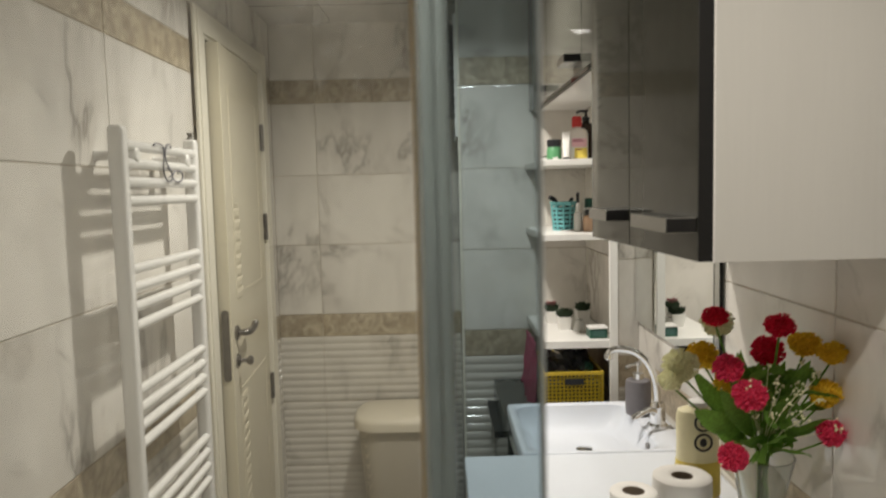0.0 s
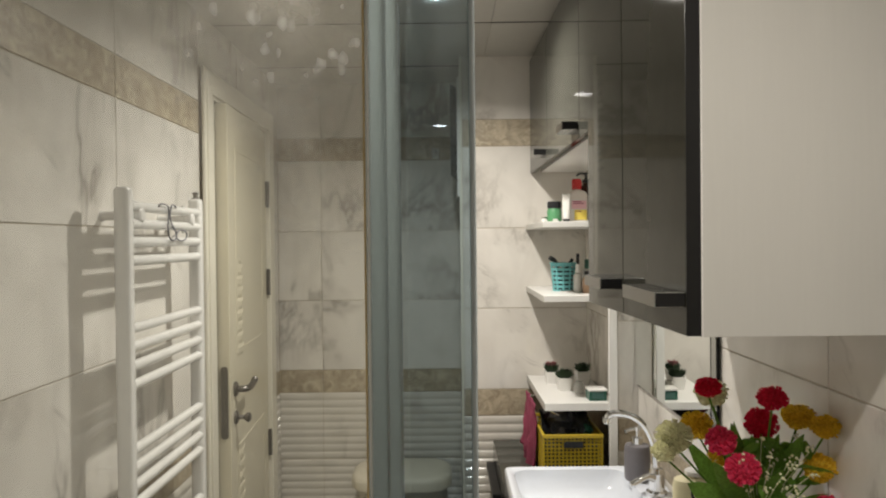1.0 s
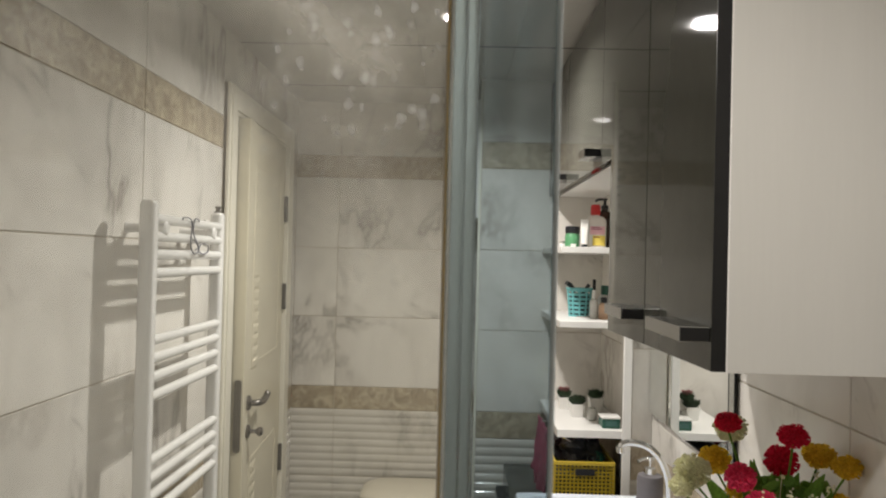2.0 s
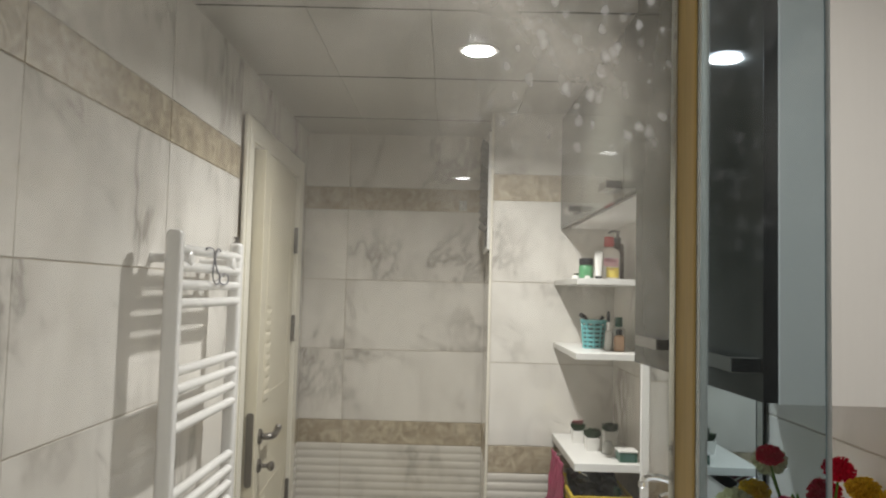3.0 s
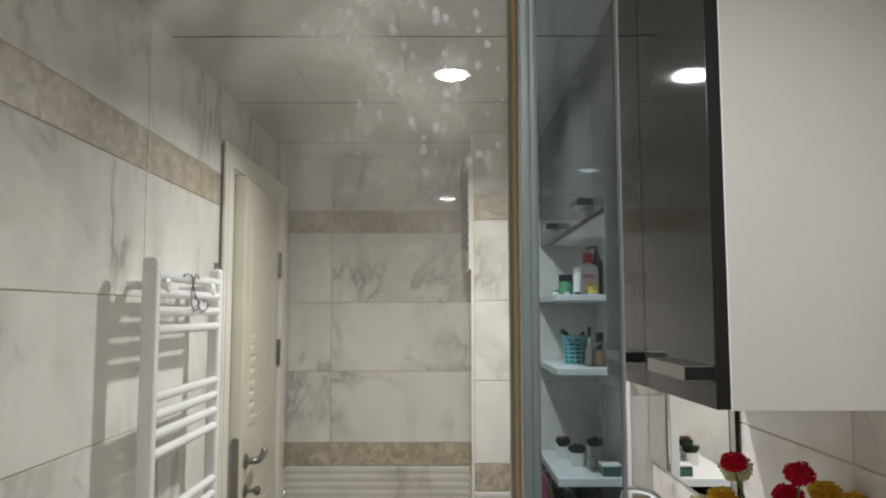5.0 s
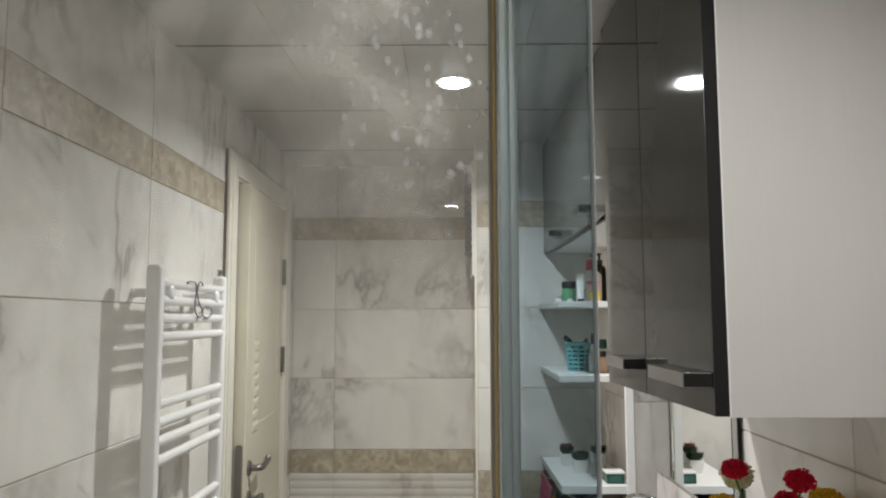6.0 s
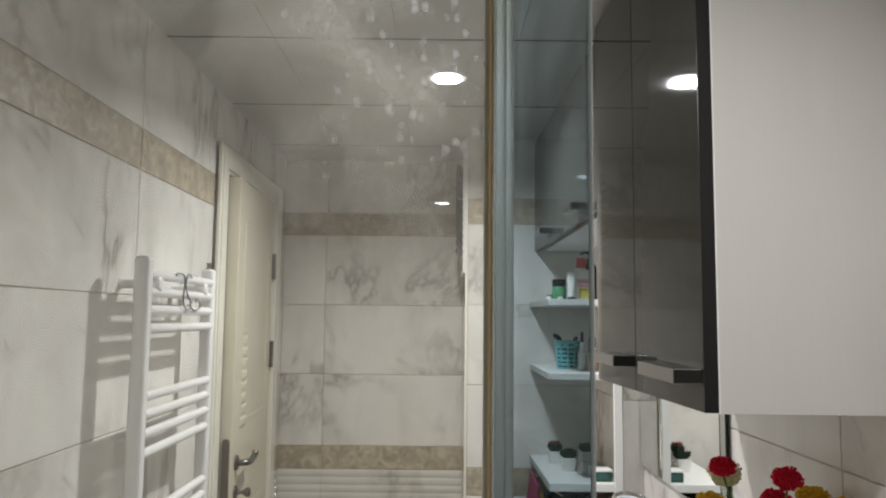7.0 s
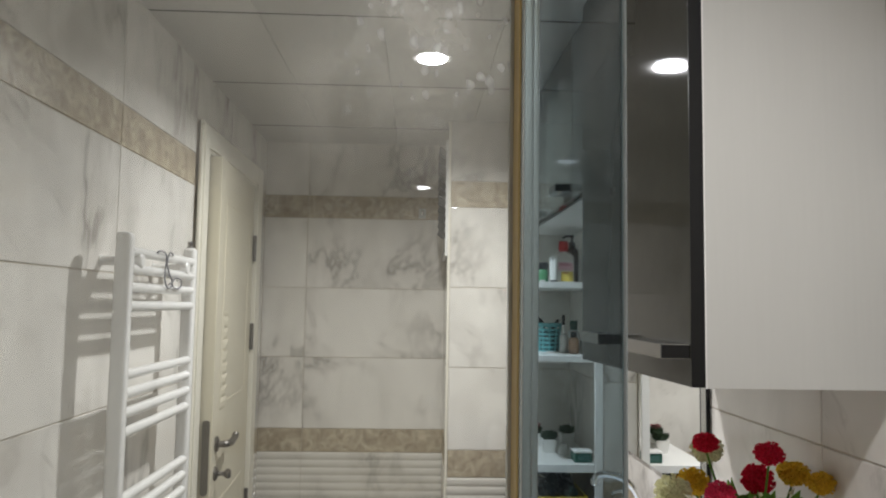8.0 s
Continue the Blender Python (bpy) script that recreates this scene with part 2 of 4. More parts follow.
def stained_glass(name, tint, film, spots, gloss):
    """Clear pane with a thin lime film, wiped smears and dried water drops, thicker towards the top; haze round the
    lamp is painted in beside the post.
    """
    m, t = material(name)
    t.nodes.remove(t.nodes["Principled BSDF"])
    out = t.nodes["Material Output"]
    co = coords(t)
    z = node(t, "ShaderNodeSeparateXYZ", Vector=co).outputs["Z"]
    high = ramp(t, maths(t, "MULTIPLY", maths(t, "SUBTRACT", z, 1.46), 5.0, True), [(0.0, 0.12), (0.35, 0.4), (0.8, 1.0)])
    smear = ramp(t, noise_of(t, co, 17.0, 5.0, 1.2), [(0.36, 0.15), (0.66, 1.0)])
    fine = noise_of(t, co, 160.0, 3.0)
    sep = node(t, "ShaderNodeSeparateXYZ", Vector=co)
    run = node(t, "ShaderNodeMapping", Vector=co, Scale=(1.0, 1.0, 0.72)).outputs[0]
    cell = node(t, "ShaderNodeTexVoronoi", Vector=run, Scale=255.0)
    cell.voronoi_dimensions = "3D"
    drop = ramp(t, maths(t, "ADD", cell.outputs["Distance"], maths(t, "MULTIPLY", maths(t, "SUBTRACT", noise_of(t, co, 330.0, 2.0), 0.5), 0.7)), [(0.10, 1.0), (0.32, 0.55), (0.48, 0.0)])
    pick = ramp(t, node(t, "ShaderNodeSeparateColor", Color=cell.outputs["Color"]).outputs[0], [(0.44, 0.0), (1.0, 1.0)])
    patch = ramp(t, noise_of(t, co, 24.0, 3.0), [(0.32, 0.0), (0.62, 1.0)])
    top = maths(t, "MULTIPLY", maths(t, "SUBTRACT", sep.outputs["Z"], 1.518), 14.0, True)
    edge = maths(t, "MULTIPLY", maths(t, "ADD", sep.outputs["X"], 0.105), 14.0, True)
    # Extra film high up by the post paints the lamp's halo into the glass.
    lamp_haze = maths(t, "ADD", maths(t, "MULTIPLY", maths(t, "MULTIPLY", top, edge), 1.1), 0.9)
    haze = maths(t, "MULTIPLY", maths(t, "MULTIPLY", maths(t, "MULTIPLY", high, smear), lamp_haze), maths(t, "ADD", maths(t, "MULTIPLY", fine, 0.7), 0.6))
    dots = maths(t, "MULTIPLY", maths(t, "MULTIPLY", drop, pick), maths(t, "MULTIPLY", patch, maths(t, "MULTIPLY", top, edge)))
    clear = node(t, "ShaderNodeBsdfTransparent", Color=(*tint, 1)).outputs[0]
    milk = node(t, "ShaderNodeBsdfTranslucent", Color=(0.82, 0.79, 0.72, 1)).outputs[0]
    lime = node(t, "ShaderNodeBsdfTranslucent", Color=(0.93, 0.94, 0.96, 1)).outputs[0]
    a = node(t, "ShaderNodeMixShader", Fac=maths(t, "MULTIPLY", haze, film, True), i1=clear, i2=milk).outputs[0]
    a = node(t, "ShaderNodeMixShader", Fac=maths(t, "MULTIPLY", dots, spots, True), i1=a, i2=lime).outputs[0]
    shine = node(t, "ShaderNodeBsdfGlossy", Color=(0.9, 0.95, 1, 1), Roughness=0.03).outputs[0]
    facing = node(t, "ShaderNodeFresnel", IOR=1.45).outputs[0]
    s = node(t, "ShaderNodeMixShader", Fac=maths(t, "MULTIPLY", facing, gloss), i1=a, i2=shine).outputs[0]
    t.links.new(s, out.inputs["Surface"])
    return m


PANE = stained_glass("stained_shower_glass", (0.955, 0.965, 0.95), 0.26, 0.9, 0.5)
FIN = stained_glass("smoky_seal_strip", (0.61, 0.675, 0.705), 0.020, 0.05, 0.12)


def clear_glass():
    m, t = material("clear_vase_glass")
    b = t.nodes["Principled BSDF"]
    b.inputs["Transmission Weight"].default_value, b.inputs["Roughness"].default_value, b.inputs["IOR"].default_value = 0.9, 0.03, 1.3
    b.inputs["Base Color"].default_value = (0.85, 0.88, 0.86, 1)
    return m


VASE = clear_glass()


def perforated(name, colour, pitch):
    """Plastic wall pricked with rows of small holes."""
    m, t = material(name)
    b = t.nodes["Principled BSDF"]
    co = coords(t)
    sep = node(t, "ShaderNodeSeparateXYZ", Vector=co)
    across = maths(t, "ADD", sep.outputs["X"], sep.outputs["Y"])
    wave = maths(t, "MULTIPLY", maths(t, "SINE", maths(t, "MULTIPLY", across, 6.283 / pitch)), maths(t, "SINE", maths(t, "MULTIPLY", sep.outputs["Z"], 6.283 / pitch)))
    hole = ramp(t, wave, [(0.25, 0.0), (0.5, 1.0)])
    t.links.new(mix(t, hole, colour, tuple(c * 0.25 for c in colour)), b.inputs["Base Color"])
    b.inputs["Roughness"].default_value = 0.45
    n = node(t, "ShaderNodeBump", Strength=0.6, Distance=0.002, Height=maths(t, "SUBTRACT", 1.0, hole))
    t.links.new(n.outputs[0], b.inputs["Normal"])
    return m


HOLES = perforated("cream_perforated_plastic", (0.62, 0.57, 0.47), 0.0125)


# ---- mesh helpers ----
def mesh_of(name, bm, mat, smooth=False):
    bmesh.ops.recalc_face_normals(bm, faces=bm.faces)
    me = bpy.data.meshes.new(name)
    bm.to_mesh(me)
    bm.free()
    me.materials.append(mat)
    if smooth:
        for p in me.polygons:
            p.use_smooth = True
        me.set_sharp_from_angle(angle=radians(40))
    return me


def thing(name, base, label, category, group=""):
    ob = new(name)
    ob.location = base
    ob.empty_display_size = 0.05
    return tagged(ob, label, category, group)


def part(name, bm, mat, parent, label="", smooth=False):
    ob = new(name, mesh_of(name, bm, mat, smooth))
    ob.parent = parent
    if parent.type == "EMPTY":
        ob.matrix_parent_inverse = Matrix.Translation(-parent.location)
    return tagged(ob, label)


def single(name, bm, mat, label, category, group="", kind="", smooth=False):
    return tagged(new(name, mesh_of(name, bm, mat, smooth)), label, category, group, kind)


def box(x0, x1, y0, y1, z0, z1, bevel=0.0, bm=None, segments=2):
    own = bmesh.new()
    bmesh.ops.create_cube(own, size=1, matrix=Matrix.Translation(((x0 + x1) / 2, (y0 + y1) / 2, (z0 + z1) / 2)) @ Matrix.Diagonal((x1 - x0, y1 - y0, z1 - z0, 1)))
    if bevel:
        bmesh.ops.bevel(own, geom=own.edges[:], offset=bevel, segments=segments, profile=0.6, affect="EDGES")
    if bm is None:
        return own
    join(bm, own)
    return bm


def join(bm, own):
    me = bpy.data.meshes.new("scratch")
    own.to_mesh(me)
    own.free()
    bm.from_mesh(me)
    bpy.data.meshes.remove(me)


def tube(points, r, seg=12, bm=None, caps=True):
    """A round bar along points; r is one radius or one for each point."""
    bm = bm or bmesh.new()
    pts = [Vector(p) for p in points]
    radii = r if isinstance(r, (list, tuple)) else [r] * len(pts)
    rings, side = [], None
    for k, p in enumerate(pts):
        d = (pts[min(k + 1, len(pts) - 1)] - pts[max(k - 1, 0)]).normalized()
        if side is None:
            side = d.orthogonal().normalized()
        side = (side - d * side.dot(d)).normalized()
        other = d.cross(side)
        rings.append([bm.verts.new(p + radii[k] * (math.cos(a) * side + math.sin(a) * other)) for a in (2 * math.pi * j / seg for j in range(seg))])
    for a, b in zip(rings, rings[1:]):
        for j in range(seg):
            bm.faces.new((a[j], a[(j + 1) % seg], b[(j + 1) % seg], b[j]))
    if caps:
        bm.faces.new(rings[0][::-1])
        bm.faces.new(rings[-1])
    return bm


def lathe(profile, centre, seg=24, bm=None, sx=1.0, sy=1.0):
    """A turned body: profile of (radius, height) from the foot up."""
    bm = bm or bmesh.new()
    cx, cy, cz = centre
    rings = [[bm.verts.new((cx + sx * max(r, 1e-4) * math.cos(2 * math.pi * j / seg), cy + sy * max(r, 1e-4) * math.sin(2 * math.pi * j / seg), cz + h)) for j in range(seg)] for r, h in profile]
    for a, b in zip(rings, rings[1:]):
        for j in range(seg):
            bm.faces.new((a[j], a[(j + 1) % seg], b[(j + 1) % seg], b[j]))
    bm.faces.new(rings[0][::-1])
    bm.faces.new(rings[-1])
    return bm


def smooth_path(points, steps=6):
    """Catmull-Rom through the points."""
    p = [Vector(q) for q in points]
    p = [p[0]] + p + [p[-1]]
    out = []
    for k in range(1, len(p) - 2):
        for s in range(steps):
            u = s / steps
            out.append(0.5 * ((2 * p[k]) + (p[k + 1] - p[k - 1]) * u + (2 * p[k - 1] - 5 * p[k] + 4 * p[k + 1] - p[k + 2]) * u * u + (3 * p[k] - p[k - 1] - 3 * p[k + 1] + p[k + 2]) * u ** 3))
    return out + [p[-2]]


# ---- walls, floor, ceiling ----
XL, XR, YB, YF = -0.725, 0.60, 3.10, -0.75
PX, PY = 0.069, 2.657
DOOR_Y0, DOOR_Y1, DOOR_Z = 2.16, 2.90, 2.00


def structure(name, bm, mat, label, category):
    return single(name, bm, mat, label, category, kind="structure")


floor = structure("floor", box(-1.3, 0.75, YF - 0.15, YB + 0.15, -0.12, 0.0), FLOORING, "grey stone tile bathroom floor", "floor")
wall_back = structure("wall_back", box(XL - 0.1, 0.75, YB, YB + 0.12, 0, 2.4), GROUT, "bathroom wall of polished marble tiles with beige borders", "wall")
wall_right = structure("wall_right", box(XR, XR + 0.15, YF, YB, 0, 2.4), GROUT, "marble-tiled wall behind mirror and cabinets", "wall")
bm = box(XL - 0.1, XL, YF, DOOR_Y0, 0, 2.4)
box(XL - 0.1, XL, DOOR_Y1, YB, 0, 2.4, bm=bm)
box(XL - 0.1, XL, DOOR_Y0, DOOR_Y1, DOOR_Z, 2.4, bm=bm)
wall_left = structure("wall_left", bm, GROUT, "marble-tiled wall with the doorway", "wall")
wall_front = structure("wall_front", box(XL - 0.1, 0.75, YF - 0.12, YF, 0, 2.4), MARBLE, "marble-tiled wall of the shower", "wall")
wall_hall = structure("wall_hall", box(-1.3, -1.2, 1.6, YB + 0.1, 0, 2.4), CREAM, "plain hall wall behind the door", "wall")
pillar = structure("wall_shaft", box(PX, XR, PY, YB, 0, 2.4), GROUT, "projecting tiled shaft beside the shelves", "wall")
chase = structure("wall_chase", box(0.532, XR, 2.19, PY, 0, 2.4), GROUT, "narrow marble-clad pipe chase beside the mirror", "wall")

# Ceiling: pressed panels with dark joints, all in one mesh.
bm = bmesh.new()
gx = [-0.765, -0.455, -0.150, 0.155, 0.460, 0.765]
gy = [-1.198, -0.626, -0.054, 0.518, 1.090, 1.662, 2.234, 2.797, 3.37]
for a, b in zip(gx, gx[1:]):
    for c, d in zip(gy, gy[1:]):
        x0, x1, y0, y1 = max(a, XL - 0.02) + 0.00005, min(b, XR + 0.02) - 0.00005, max(c, YF - 0.02) + 0.0034, min(d, YB + 0.02) - 0.0034
        t = random.uniform(-0.0012, 0.0012)
        lo = [bm.verts.new((x, y, CEIL + t + 0.003)) for x, y in ((x0, y0), (x1, y0), (x1, y1), (x0, y1))]
        li = [bm.verts.new((x, y, CEIL + t)) for x, y in ((x0 + 0.001, y0 + 0.003), (x1 - 0.001, y0 + 0.003), (x1 - 0.001, y1 - 0.003), (x0 + 0.001, y1 - 0.003))]
        up = [bm.verts.new((v.co.x, v.co.y, CEIL + 0.02)) for v in lo]
        bm.faces.new(li)
        for k in range(4):
            bm.faces.new((lo[k], lo[(k + 1) % 4], li[(k + 1) % 4], li[k]))
            bm.faces.new((up[k], up[(k + 1) % 4], lo[(k + 1) % 4], lo[k]))
ceiling = structure("ceiling", bm, PANEL, "suspended ceiling of pale rectangular panels", "ceiling")
bm = box(-1.3, 0.75, YF - 0.1, YB + 0.1, CEIL + 0.022, CEIL + 0.1)
for y in gy[1:-1]:
    box(XL, XR, y - 0.0038, y + 0.0038, CEIL + 0.0008, CEIL + 0.021, bm=bm)
structure("ceiling_void", bm, JOINT, "dark void above the ceiling panels", "ceiling")

# ---- tiles ----
TILE_MESHES = {}


def tile_mesh(w, h, mat, ribs):
    key = (round(w, 4), round(h, 4), mat.name, ribs)
    if key not in TILE_MESHES:
        bm = bmesh.new()
        if ribs:
            count = max(1, round(h / 0.0305))
            prof = [(-h / 2, 0.0)]
            for k in range(count):
                base = -h / 2 + k * h / count
                prof += [(base + u * h / count, dep) for u, dep in ((0.08, 0.0020), (0.2, 0.0038), (0.4, 0.0048), (0.6, 0.0048), (0.8, 0.0038), (0.92, 0.0020))]
            prof.append((h / 2, 0.0))
            left = [bm.verts.new((-w / 2, -d, v)) for v, d in prof]
            right = [bm.verts.new((w / 2, -d, v)) for v, d in prof]
            for k in range(len(prof) - 1):
                bm.faces.new((left[k], right[k], right[k + 1], left[k + 1]))
            bm.faces.new(left[::-1])
            bm.faces.new(right)
        else:
            rows = [[bm.verts.new((sx * (w / 2 - i), -d, sz * (h / 2 - i))) for sx, sz in ((-1, -1), (1, -1), (1, 1), (-1, 1))] for i, d in ((0, 0), (0, 0.0016), (0.0012, 0.0028))]
            for a, b in zip(rows, rows[1:]):
                for k in range(4):
                    bm.faces.new((a[k], a[(k + 1) % 4], b[(k + 1) % 4], b[k]))
            bm.faces.new(rows[-1])
        TILE_MESHES[key] = mesh_of("tile", bm, mat)
    return TILE_MESHES[key]


def clad(wall, turn, place, cuts, rows, gap=0.0024, skip=None):
    """Tiles in courses: cuts along the wall, rows of (bottom, top, material, ribbed)."""
    for z0, z1, mat, ribs in rows:
        for a, b in zip(cuts, cuts[1:]):
            u, z = (a + b) / 2, (z0 + z1) / 2
            if skip and skip(u, z, b - a):
                continue
            ob = new("ribbed_tile" if ribs else "border_tile" if mat is BAND else "tile", tile_mesh(b - a - gap, z1 - z0 - gap, mat, ribs))
            tip = random.uniform(-0.02, 0.02)
            ob.matrix_basis = place(u, z) @ pose(0, 0, 0, 0, 0, turn) @ pose(0, 0, 0, tip, 0, random.uniform(-0.03, 0.03))
            ob.parent = wall


ROWS = [(0.0, 0.285, RIBBED, True), (0.285, 0.575, RIBBED, True), (0.575, 0.867, RIBBED, True), (0.867, 0.966, BAND, False), (0.966, 1.27, MARBLE, False),
        (1.27, 1.57, MARBLE, False), (1.57, 1.876, MARBLE, False), (1.876, 1.976, BAND, False), (1.976, CEIL + 0.004, MARBLE, False)]
ROWS_LEFT = ROWS[:4] + [(0.966, 1.271, LIT_SATIN_MARBLE, False), (1.271, 1.562, LIT_SATIN_MARBLE, False), (1.562, 1.849, LIT_SATIN_MARBLE, False), (1.849, 1.945, BAND, False), (1.945, CEIL + 0.004, LIT_SATIN_MARBLE, False)]


# ---- doorway ----
door_frame = thing("door_1", (XL, 2.5, 0), "cream painted bathroom door standing slightly ajar", "door")
door_frame["kind"] = "structure"
bm = box(XL - 0.1, XL + 0.012, 2.125, 2.205, 0, DOOR_Z + 0.03, 0.003)
box(XL + 0.010, XL + 0.022, 2.088, 2.165, 0, DOOR_Z + 0.05, 0.005, bm)
box(XL + 0.018, XL + 0.028, 2.100, 2.125, 0, DOOR_Z + 0.038, 0.004, bm)
part("near_casing", bm, CASING, door_frame)
bm = box(XL - 0.1, XL + 0.012, 2.868, 2.905, 0, DOOR_Z + 0.03, 0.003)
box(XL + 0.010, XL + 0.022, 2.872, 2.945, 0, DOOR_Z + 0.05, 0.005, bm)
part("far_casing", bm, CASING, door_frame)
bm = box(XL - 0.1, XL + 0.012, 2.205, 2.868, DOOR_Z - 0.03, DOOR_Z + 0.03, 0.003)
box(XL + 0.011, XL + 0.021, 2.165, 2.872, DOOR_Z - 0.02, DOOR_Z + 0.05, 0.005, bm)
part("head_casing", bm, CASING, door_frame)

# The leaf swings about its far edge; u runs along it from the hinges, w out of its face.
HINGE = Matrix.Translation((-0.716, 2.852, 0)) @ Matrix.Rotation(radians(3.4), 4, "Z")


def on_leaf(bm):
    bm.transform(HINGE)
    return bm


LEAF_W = 0.632
bm = box(-0.040, 0.0, -LEAF_W, 0.0, 0.012, 1.965, 0.003)
leaf = part("door_leaf", on_leaf(bm), CREAM, door_frame)
bm = bmesh.new()
for z0, z1 in ((0.14, 0.86), (1.16, 1.84)):
    for y0, y1, a, b in ((-0.54, -0.525, z0, z1), (-0.10, -0.085, z0, z1), (-0.525, -0.10, z0, z0 + 0.015), (-0.525, -0.10, z1 - 0.015, z1)):
        box(-0.001, 0.0018, y0, y1, a, b, 0.0012, bm)
part("panel_moulding", on_leaf(bm), CREAM, leaf)
bm = bmesh.new()
for z0, z1 in ((0.20, 0.84), (1.16, 1.47)):
    z, k = z0, 0
    while z < z1:
        for col in range(3):
            cy = -0.528 + 0.030 * col + (0.015 if k % 2 else 0.0)
            own = bmesh.new()
            bmesh.ops.create_icosphere(own, subdivisions=2, radius=1.0, matrix=Matrix.Translation((0.0, cy, z)) @ Matrix.Rotation(radians(38 if k % 2 else -38), 4, "X") @ Matrix.Diagonal((0.0027, 0.017, 0.0065, 1)))
            join(bm, own)
        z += 0.019
        k += 1
part("carved_relief", on_leaf(bm), CREAM, leaf, "raised scale-like carving", smooth=True)
bm = bmesh.new()
ring = [(-0.019 + 0.0115 * math.cos(a), (1.1235 if a < math.pi else 0.9165) + 0.0115 * math.sin(a)) for a in (2 * math.pi * (k + 0.5) / 24 for k in range(24))]
near = [bm.verts.new((x, -LEAF_W - 0.003, z)) for x, z in ring]
back = [bm.verts.new((x, -LEAF_W + 0.001, z)) for x, z in ring]
bm.faces.new(near), bm.faces.new(back[::-1])
for k in range(24):
    bm.faces.new((near[k], near[(k + 1) % 24], back[(k + 1) % 24], back[k]))
part("lock_plate", on_leaf(bm), NICKEL, leaf, "dull nickel lock faceplate")
for z in (1.718, 1.366, 0.72):
    bm = tube([(0.006, 0.004, z - 0.052), (0.006, 0.004, z + 0.052)], 0.0075, 12)
    box(-0.001, 0.003, -0.012, 0.004, z - 0.05, z + 0.05, bm=bm)
    part("hinge", on_leaf(bm), NICKEL, leaf, "dark nickel hinge", smooth=True)
bm = lathe([(0.024, 0.0), (0.024, 0.006), (0.018, 0.010), (0.010, 0.012), (0.010, 0.03)], (0, 0, 0), 20)
bm.transform(Matrix.Translation((0.0, -0.575, 1.052)) @ Matrix.Rotation(radians(90), 4, "Y"))
tube(smooth_path([(0.024, -0.575, 1.052), (0.036, -0.566, 1.052), (0.040, -0.54, 1.050), (0.040, -0.51, 1.051), (0.041, -0.482, 1.056), (0.043, -0.468, 1.066)]), 0.0108, 12, bm)
part("lever_handle", on_leaf(bm), NICKEL, leaf, "curved nickel lever handle", smooth=True)
bm = lathe([(0.022, 0.0), (0.022, 0.005), (0.016, 0.009), (0.007, 0.012), (0.006, 0.028), (0.010, 0.032), (0.015, 0.038), (0.015, 0.046), (0.009, 0.051)], (0, 0, 0), 20)
bm.transform(Matrix.Translation((0.0, -0.575, 0.960)) @ Matrix.Rotation(radians(90), 4, "Y"))
part("lock_knob", on_leaf(bm), NICKEL, leaf, "round nickel thumb-turn", smooth=True)


# ---- downlights ----
def downlight(x, y):
    lamp = thing("downlight", (x, y, CEIL), "round recessed ceiling downlight, lit", "ceiling light", "ceiling downlights")
    bm = lathe([(0.0415, 0.0), (0.049, -0.002), (0.057, -0.0015), (0.059, 0.002), (0.0415, 0.004)], (x, y, CEIL - 0.001), 32)
    part("trim_ring", bm, WHITEP, lamp, "white trim ring", smooth=True)
    bm = lathe([(0.0405, 0.0), (0.0405, 0.004)], (x, y, CEIL - 0.006), 32)
    part("diffuser", bm, GLOW, lamp, "glowing diffuser")


for lx, ly, lw in LAMPS:
    downlight(lx, ly)

# ---- shower screen ----
SX, SY = -0.018, 0.158
screen = thing("shower_screen", (SX, SY, 0), "framed glass shower screen, water-stained, open beside its post", "shower screen")
pane = part("glass_pane", box(XL + 0.012, -0.0214, 0.1645, 0.1695, 0.03, 1.95), PANE, screen, "water-spotted clear glass")
pane.visible_shadow = False
# The edge profile is a slim wedge with its apex towards the shower: seal on one flank, bare metal on the other.
APEX, BACK_R, BACK_L = Vector((-0.0192, 0.1490)), Vector((-0.0106, 0.1690)), Vector((-0.0184, 0.1700))


def upright(points, z0, z1):
    """A straight bar with the given plan."""
    bm = bmesh.new()
    low = [bm.verts.new((p[0], p[1], z0)) for p in points]
    high = [bm.verts.new((p[0], p[1], z1)) for p in points]
    bm.faces.new(low[::-1]), bm.faces.new(high)
    for k in range(len(low)):
        bm.faces.new((low[k], low[(k + 1) % len(low)], high[(k + 1) % len(low)], high[k]))
    return bm


nose = [APEX + Vector((-0.0004, 0.0006)), APEX + Vector((0.0, 0.0)), APEX + Vector((0.0009, 0.0003)), APEX + Vector((0.0016, 0.0014))]
# Two shallow rounded ridges run down its bare flank.
flank = BACK_R - nose[-1]
out = Vector((flank.y, -flank.x)).normalized()
ridges = [nose[-1] + flank * (k / 20) + out * 0.0011 * abs(math.sin(2 * math.pi * k / 20)) ** 0.8 for k in range(1, 20)]
part("post", upright(nose + ridges + [BACK_R, BACK_L], 0.02, 1.96), ALU, screen, "slim satin aluminium edge profile", smooth=True)
part("seal", upright([APEX + Vector((-0.0006, 0.0012)), BACK_L + Vector((-0.0002, -0.0018)), BACK_L + Vector((-0.0014, -0.0018)), Vector((-0.0198, 0.160)), APEX + Vector((-0.0011, 0.0018))], 0.03, 1.95), SEAL, screen, "yellowed silicone seal")
part("gasket_lip", upright([BACK_L + Vector((-0.0001, -0.0016)), BACK_L, BACK_L + Vector((-0.0028, 0.0)), BACK_L + Vector((-0.0026, -0.0016))], 0.03, 1.95), GASKET, screen, "pale rubber lip")
